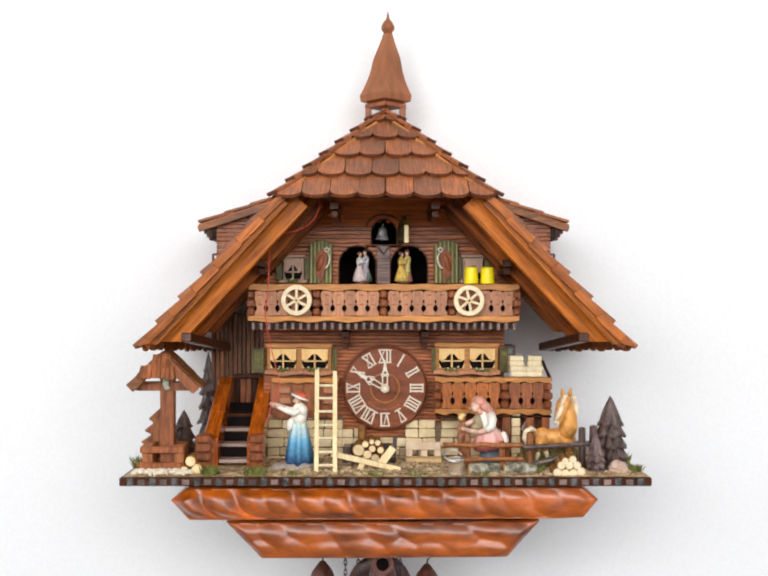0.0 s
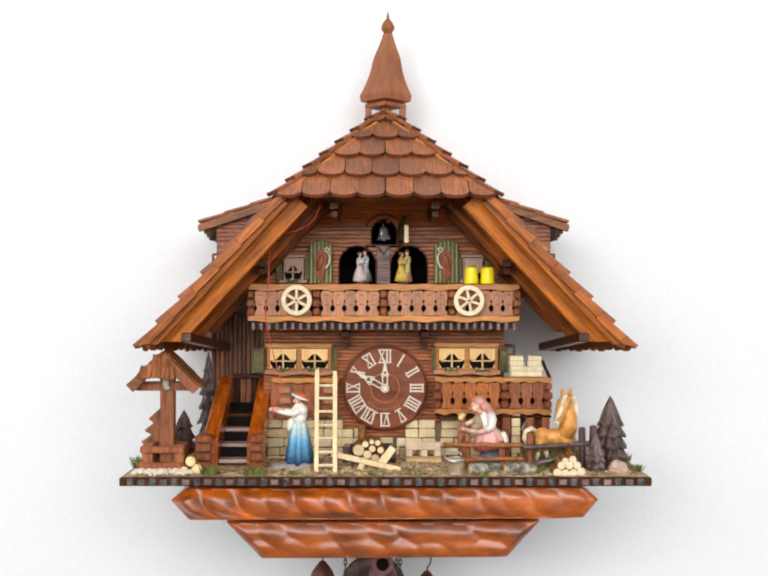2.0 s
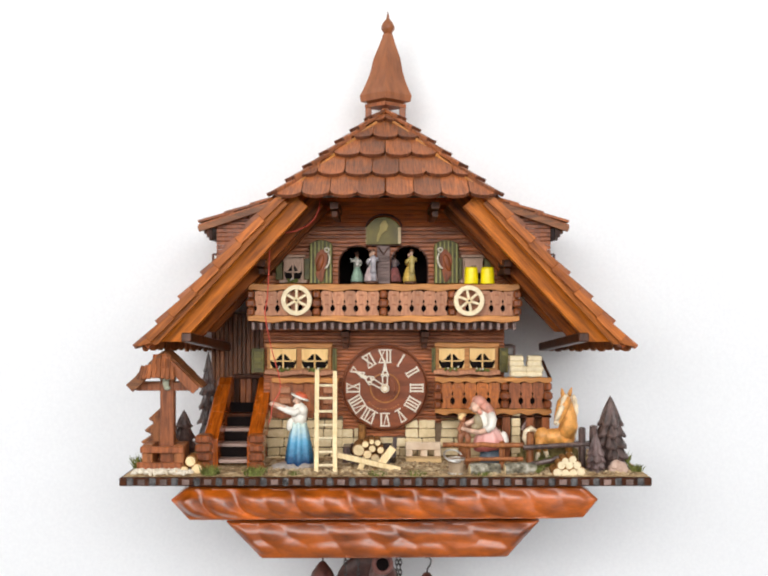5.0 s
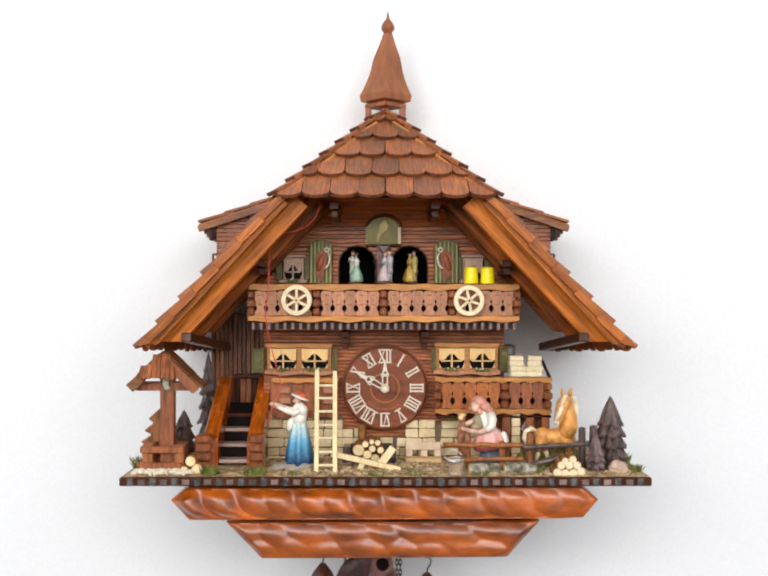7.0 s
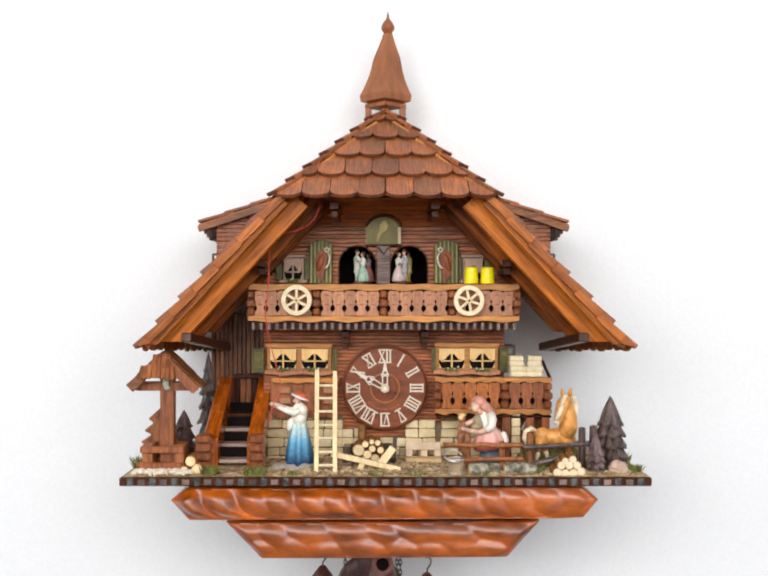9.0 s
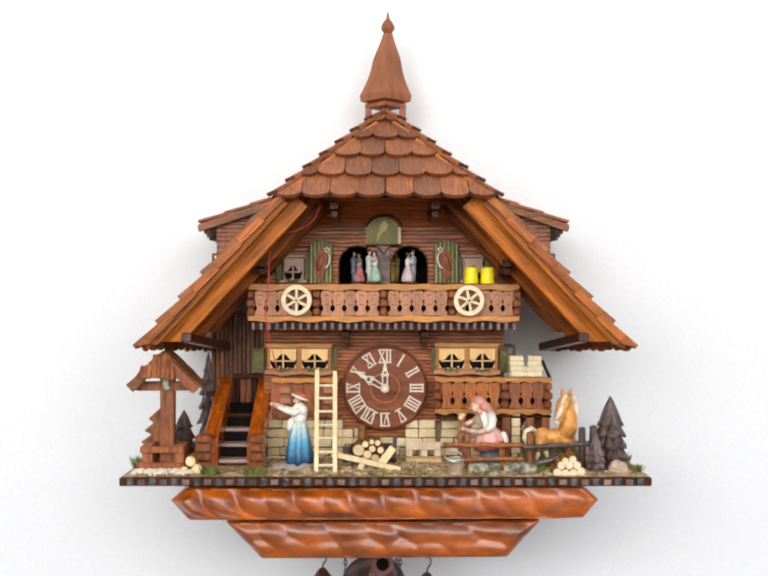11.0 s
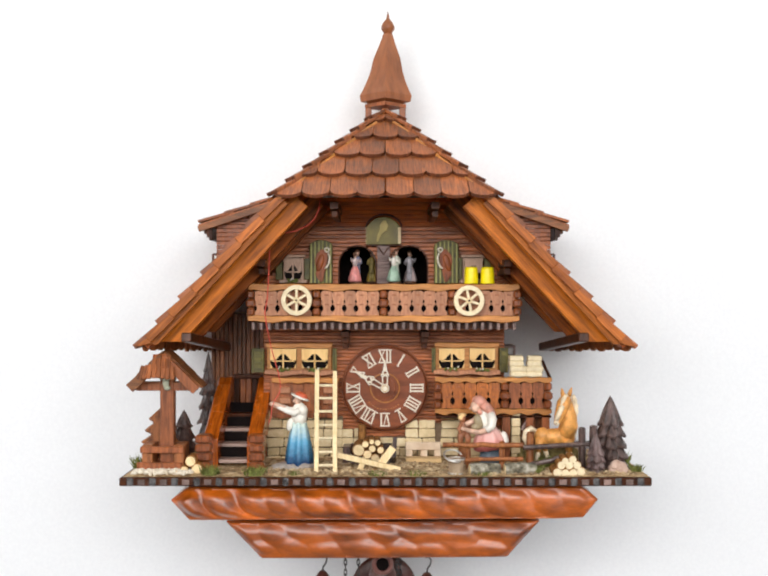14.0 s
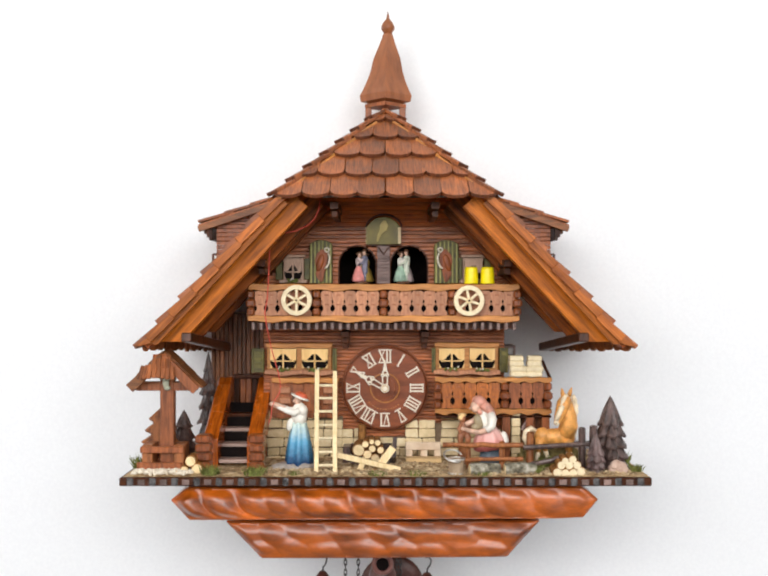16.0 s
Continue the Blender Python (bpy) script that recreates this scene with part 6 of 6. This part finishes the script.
def horse():
    f = Form()
    f.slot = 0
    f.ball((6, 0, 56), (38, 16, 17), n=20)
    f.ball((-20, 0, 57), (17, 16, 18), n=16)
    f.ball((32, 0, 58), (16, 15, 19), n=16)
    f.tube([(26, 0, 58), (33, -2, 78), (32, -4, 98), (27, -6, 118), (25, -7, 132)], [19, 19, 17, 14, 11], 16)
    # head turned down and aside
    f.tube([(28, -8, 136), (21, -13, 124), (14, -17, 107), (9, -20, 92), (7, -21, 86)], [11, 14, 11.5, 9, 7], 14)
    f.ball((22, -17, 113), (8, 6, 9), n=12)
    for x, y, lean in ((20, -13, -6), (33, -3, 10)):
        f.tube([(x, y, 138), (x + lean * 0.3, y, 148), (x + lean * 0.6, y, 156)], [4.5, 4, 0.8], 8)
    for x, y, lean in ((-26, -8, -6), (-20, 8, 12), (30, -8, 6), (36, 8, -4)):
        f.slot = 0
        f.tube([(x, y, 52), (x + lean * 0.5, y, 38), (x + lean * 0.6, y, 26)], [10, 7.5, 5], 10)
        f.slot = 1
        f.tube([(x + lean * 0.6, y, 27), (x + lean, y, 12), (x + lean, y, 3)], [4.8, 4.2, 5.8], 10)
        f.slot = 2
        f.lathe([(6.4, 0), (5, 5)], (x + lean, y, 0), 10)
    # tail, mane, forelock and blaze
    f.slot = 1
    f.tube([(-33, 0, 68), (-44, -1, 73), (-53, -2, 66), (-56, -3, 52), (-53, -3, 40)], [4, 6, 7, 6.5, 2.5], 10)
    for k in range(7):
        u = k / 6
        f.tube([(36 - 4 * u + 4, -4, 140 - 66 * u), (45 + 3 * math.sin(k), -7, 130 - 66 * u), (48 - 4 * u, -9, 116 - 62 * u)], [4.5, 4.6, 1.4], 8)
    f.tube([(26, -14, 142), (18, -22, 132), (13, -25, 120)], [4.5, 5, 1.5], 8)
    f.tube([(17, -26, 122), (9, -27, 106), (4, -27, 92)], [4.5, 5.5, 5], 8)
    f.ball((5, -24, 87), (6.5, 6, 5.5), n=10)
    f.slot = 2
    f.ball((21, -25.5, 118), (1.8, 1.2, 2.2), n=8)
    f.ball((10, -24, 119), (1.6, 1.2, 2.0), n=8)
    f.ball((3, -29.5, 87), (1.2, 0.8, 1.2), n=6)
    return local("horse_figurine", f, [paint("palomino_tan", (0.76, 0.34, 0.08)), paint("cream_mane", (0.84, 0.68, 0.46)), HAIR], (0.1635, -0.052, TOP + 0.0025), 0.00048,
                 "tan painted horse figurine with a cream mane behind the fence", "horse figurine")


horse()


def milk_pail():
    x, y = 0.0673, -0.096
    p = base("milk_pail", x, y, TOP, "small tin pail with a wire handle", "pail")
    f = Form().lathe([(0.00773, 0), (0.00773, 0.00091), (0.00704, 0.00136), (0.00750, 0.01364), (0.00682, 0.01364), (0.00636, 0.00909)], (x, y, TOP + 0.0015), 24)
    part("bucket_body", f, two("pail_wood", (0.30, 0.21, 0.13), (0.46, 0.33, 0.21), scale=80, rough=0.35, metal=0.3), p, "brownish tin body", True)
    part("rim", Form().ring((x, y, TOP + 0.0015 + 0.01364), 0.00773, 0.0009, "z"), STEEL, p, "bright tin rim", True)
    part("foot_band", Form().ring((x, y, TOP + 0.002), 0.00773, 0.0009, "z"), STEEL, p, "bright tin band", True)
    c = Vector((x, y, TOP + 0.0015 + 0.01409))
    pts = [c + Vector((-0.00363 + 0.00816 * math.cos(a), -0.004 + 0.008 * math.sin(a), 0.00272 + 0.00454 * math.sin(a * 0.9))) for a in np.linspace(0.2, 5.6, 16)]
    part("handle", Form().tube(pts, 0.0009), STEEL, p, "bent wire handle", True)


milk_pail()


def fence():
    y = -0.083
    fe = base("pasture_fence", 0.1297, y, TOP, "rustic fence of dark rough-cut poles", "fence")
    rng = random.Random(3)

    def pole(a, b, r, mat):
        pts = [Vector(a).lerp(Vector(b), i / 6) + Vector((0, rng.uniform(-1, 1), rng.uniform(-1, 1))) * 0.0008 for i in range(7)]
        part("rail", Form().tube(pts, [r * rng.uniform(0.85, 1.1) for _ in pts], 8), mat, fe)

    pole((0.0554, y, 1.3523), (0.1311, y, 1.3519), 0.00231, REDBARK)
    pole((0.0699, y + 0.002, 1.3376), (0.1311, y, 1.3389), 0.00208, REDBARK)
    pole((0.1311, y, 1.3500), (0.2049, y + 0.006, 1.3514), 0.00231, BARK)
    pole((0.1347, y, 1.3329), (0.1689, y, 1.3403), 0.00231, BARK)
    for u, top, r in ((0, 882, 8), (1, 872, 8), (2, 868, 9), (3, 900, 6), (4, 905, 5)):
        x = (0.1384, 0.1879, 0.1987, 0.1118, 0.0802)[u]
        zt = 1.5 + (588 - top) * 0.000465
        part("post", Form().lathe([(r * 0.00047, 0), (r * 0.00045, (zt - TOP) * 0.6), (r * 0.00042, zt - TOP - 0.001), (r * 0.00025, zt - TOP)], (x, y + 0.007, TOP), 9), BARK if u in (1, 2) else REDBARK, fe)


fence()

BIRCH = mottled("mossy_bark", [(0.36, (0.055, 0.045, 0.028)), (0.5, (0.20, 0.175, 0.12)), (0.64, (0.46, 0.42, 0.34))], scale=130, rough=0.9, bump=0.8)
for x0, x1, z in ((0.0791, 0.1082, 0.0055), (0.1118, 0.1412, 0.0058)):
    f = Form()
    f.tube([(-(x1 - x0) / 2, 0, 0), (0, 0.0004, 0.0006), ((x1 - x0) / 2, 0, 0)], [0.0052, 0.0055, 0.005], 12)
    f.slot = 1
    f.rod((-(x1 - x0) / 2 - 0.0004, 0, 0), (-(x1 - x0) / 2 + 0.0002, 0, 0), 0.0046, n=12)
    ob = thing("fallen_log", f, [BIRCH, PALE], "mossy grey log lying on the ground with a yellow sawn end", "log", "fallen logs by the pail")
    ob.matrix_basis = pose((x0 + x1) / 2, -0.097, TOP + z, 0, 0, 8)

f = Form().ball((0, 0, 8), (22, 15, 17), n=12).ball((-5, -3, 15), (13, 10, 12), n=10)
for v in f.bm.verts:
    v.co += Vector((1, 1, 1)) * 3.5 * noise.noise(v.co * 0.09)
local("boulder", f, two("pinkish_stone", (0.36, 0.22, 0.16), (0.58, 0.42, 0.33), scale=140, rough=0.85, bump=0.5), (0.2195, -0.088, TOP), U8, "pinkish rough stone by the spruce", "stone", smooth=False)


def block_stack(x, n):
    """Cream barrel-cut blocks piled on the lower balcony."""
    s = base("block_stack", x, -0.024, 1.4110 + 0.0004, "stack of cream sawn wooden blocks on the lower balcony", "wood stack", "block stacks on the lower balcony")
    rng = random.Random(n)
    for i in range(4):
        z = 1.4110 + 0.0034 + i * 0.0052
        dx = rng.uniform(-0.0012, 0.0012)
        w = (0.0082, 0.0085, 0.0072, 0.0070)[i]
        part("block", Form().box(x - w + dx, x + w + dx, -0.031, -0.017, z - 0.0026, z + 0.0026, 0.0011), CREAM, s)


block_stack(0.1327, 2)
block_stack(0.1497, 3)


# ---- weights, chains and pendulum under the clock ----
def chain(x, y, z0, z1, label):
    n = int((z0 - z1) / 0.0052)
    f = Form()
    for i in range(n):
        z = z0 - i * 0.0052 - 0.002
        axis = "y" if i % 2 == 0 else "x"
        t = Form().ring((0, 0, 0), 0.0021, 0.0007, axis, 10, 5)
        t.bm.transform(Matrix.Translation((x, y, z)) @ Matrix.Diagonal((0.75, 0.75, 1.6, 1)))
        me = t.data("tmp", IRON)
        f.bm.from_mesh(me)
        bpy.data.meshes.remove(me)
    thing("weight_chain", f, IRON, label, "chain", "weight chains under the clock")


for x, y in ((-0.0405, 0.03), (-0.0270, 0.03), (0.0135, 0.03), (0.0170, 0.03)):
    chain(x, y, 1.235, 1.08, "thin dark metal chain hanging under the clock")

CONE = mottled("cone_brown", [(0.3, (0.05, 0.014, 0.01)), (0.7, (0.17, 0.06, 0.042))], scale=120, rough=0.35, bump=0.3)


def cone_weight(x, y, z, label):
    """Cast weight shaped like a fir cone with a hook; origin at the hook."""
    f = Form()
    prof = [(0.003, -0.006), (0.006, -0.010), (0.0105, -0.016), (0.0135, -0.024), (0.0150, -0.036), (0.0145, -0.055), (0.0125, -0.075), (0.008, -0.092), (0.002, -0.100)]
    f.lathe(list(reversed(prof)), (0, 0, 0), 18)
    rng = random.Random(7)
    for r, zz in prof[4:8]:
        for i in range(9):
            a = 2 * math.pi * (i + (0.5 if prof.index((r, zz)) % 2 else 0)) / 9
            f.ball((r * 0.95 * math.cos(a), r * 0.95 * math.sin(a), zz), (0.0045, 0.0045, 0.007), n=6)
    f.slot = 1
    f.tube([(0, 0, -0.008), (0.0005, 0, -0.002), (0.0035, 0, 0.002), (0.0045, 0, 0.007), (0.002, 0, 0.0105), (-0.002, 0, 0.0100)], 0.0009, 6)
    ob = thing("cone_weight", f, [CONE, IRON], label, "clock weight", "cone weights under the clock", True)
    ob.matrix_basis = pose(x, y, z)
    return ob


left_weight = cone_weight(-0.0645, 0.03, 1.2194, "dark brown fir-cone clock weight on its hook")
mid_weight = cone_weight(-0.0015, 0.002, 1.2335, "dark brown fir-cone clock weight on its hook")
part("socket_rim", Form().ring((-0.0015, -0.0130, 1.2215), 0.0088, 0.0024, n=32, k=10), two("rosy_cone_brown", (0.16, 0.055, 0.042), (0.30, 0.125, 0.100), scale=120, rough=0.3), mid_weight, "rosy-brown rim of the weight's hollow socket", True)
# black plug that stands for the shade in the hollow
part("socket", Form().rod((-0.0015, -0.0135, 1.2215), (-0.0015, -0.0100, 1.2215), 0.0084, n=28), BLACK, mid_weight)
right_weight = cone_weight(0.0450, 0.03, 1.2163, "dark brown fir-cone clock weight on its hook")


def pendulum():
    """Carved disc on a thin rod; origin at the pivot behind the dial."""
    L = 0.20836
    p = base("pendulum", 0.0078, 0.05, 1.3896, "dark carved wooden pendulum disc on a thin rod", "pendulum")
    R = 0.03438
    f = Form().lathe([(R, 0), (R, 0.003), (R * 0.93, 0.0055), (R * 0.6, 0.0048), (R * 0.3, 0.0065), (0.001, 0.007)], (0, 0, 0), 36, Matrix.Rotation(radians(90), 4, "X"), waves=18, depth=0.012)
    f.bm.transform(Matrix.Translation((0, 0, -L)))
    d = new("disc", f.data("disc", CONE, True))
    d.parent = p
    r = new("rod", Form().box(-0.0012, 0.0012, -0.0006, 0.0006, -L + R * 0.9, -0.168, 0.0002).data("rod", IRON))
    r.parent = p
    return p


the_pendulum = pendulum()


def motions():
    # pendulum: just under one swing a second
    T = 0.974
    at = the_pendulum.matrix_basis.translation.copy()
    rows = []
    t = 0.0
    while t <= 16.0001:
        a = 7.16 * math.cos(2 * math.pi * t / T + 2.0645)
        rows.append((t, pose(*at, 0, -a, 0)))
        t += 0.1
    walk(the_pendulum, rows)

    # the left weight sinks with the music, the right one with the striking of the bell
    at = left_weight.matrix_basis.translation.copy()
    walk(left_weight, [(0.0, pose(*at)), (3.4, pose(*at)), (15.4, pose(at.x, at.y, at.z - 0.0105)), (16.0, pose(at.x, at.y, at.z - 0.0105))])
    at = right_weight.matrix_basis.translation.copy()
    walk(right_weight, [(0.0, pose(*at)), (3.2, pose(at.x, at.y, at.z - 0.009)), (16.0, pose(at.x, at.y, at.z - 0.009))])

    # four pulls on the cord, one each 0.8 s; the bell answers them
    def pull(t):
        if t > 3.25:
            return 0.0
        u = (t / 0.8) % 1.0
        return max(0.0, math.sin(math.pi * (u - 0.28) / 0.70)) ** 1.5 if u > 0.28 else 0.0

    arms, ropes, bells = [], [], []
    sx, sz = -2 * UW, 113 * UW
    hang = the_bell.matrix_basis.translation.copy()
    t = 0.0
    while t <= 16.0001:
        p = pull(t)
        arms.append((t, pose(sx, 0, sz, 0, -16 * p - 6, 0)))
        ropes.append((t, pose(*pulled_at, 0, 1.5 - 3.0 * p if t < 3.3 else 0.0, 0)))
        swing = 9 * math.sin(2 * math.pi * t / 0.8 + 0.4) if t < 3.2 else 0.0
        bells.append((t, pose(*hang, 5 * math.cos(2 * math.pi * t / 0.8) if t < 3.2 else 0.0, swing, 0)))
        t += 0.1 if t < 4.0 else 1.0
    walk(ringer_arms, arms)
    walk(pulled, ropes)
    walk(the_bell, bells)

    # flap over the bell: open at first, falls shut
    walk(the_flap, [(t, pose(*FLAP_AT, 0, 0, a)) for t, a in ((0.0, 100), (1.6, 100), (3.1, 100), (3.2, 92), (3.3, 28), (3.4, 0), (3.5, 0), (9.0, 0), (16.0, 0))])

    # dancers: carried round the music box and turning on their feet
    def phase(t):
        return -45 + 15.04 * (min(max(t, 3.5), 15.3) - 3.5)

    def spin(t):
        return 196.0 * (min(max(t, 3.5), 15.5) - 3.5)

    R = 0.0300
    cy = 0.0145
    z = 1.5045
    for i, ob in enumerate(couples):
        rows = []
        t = 0.0
        while t <= 16.0001:
            a = radians(phase(t) + (0, 90, 180, 270)[i])
            rows.append((t, pose(CX - 0.002 + R * math.sin(a), cy - R * math.cos(a), z, 0, 0, START[i] + spin(t))))
            t += 0.1
        walk(ob, rows)


START = (0, 0, 168, 168)
motions()
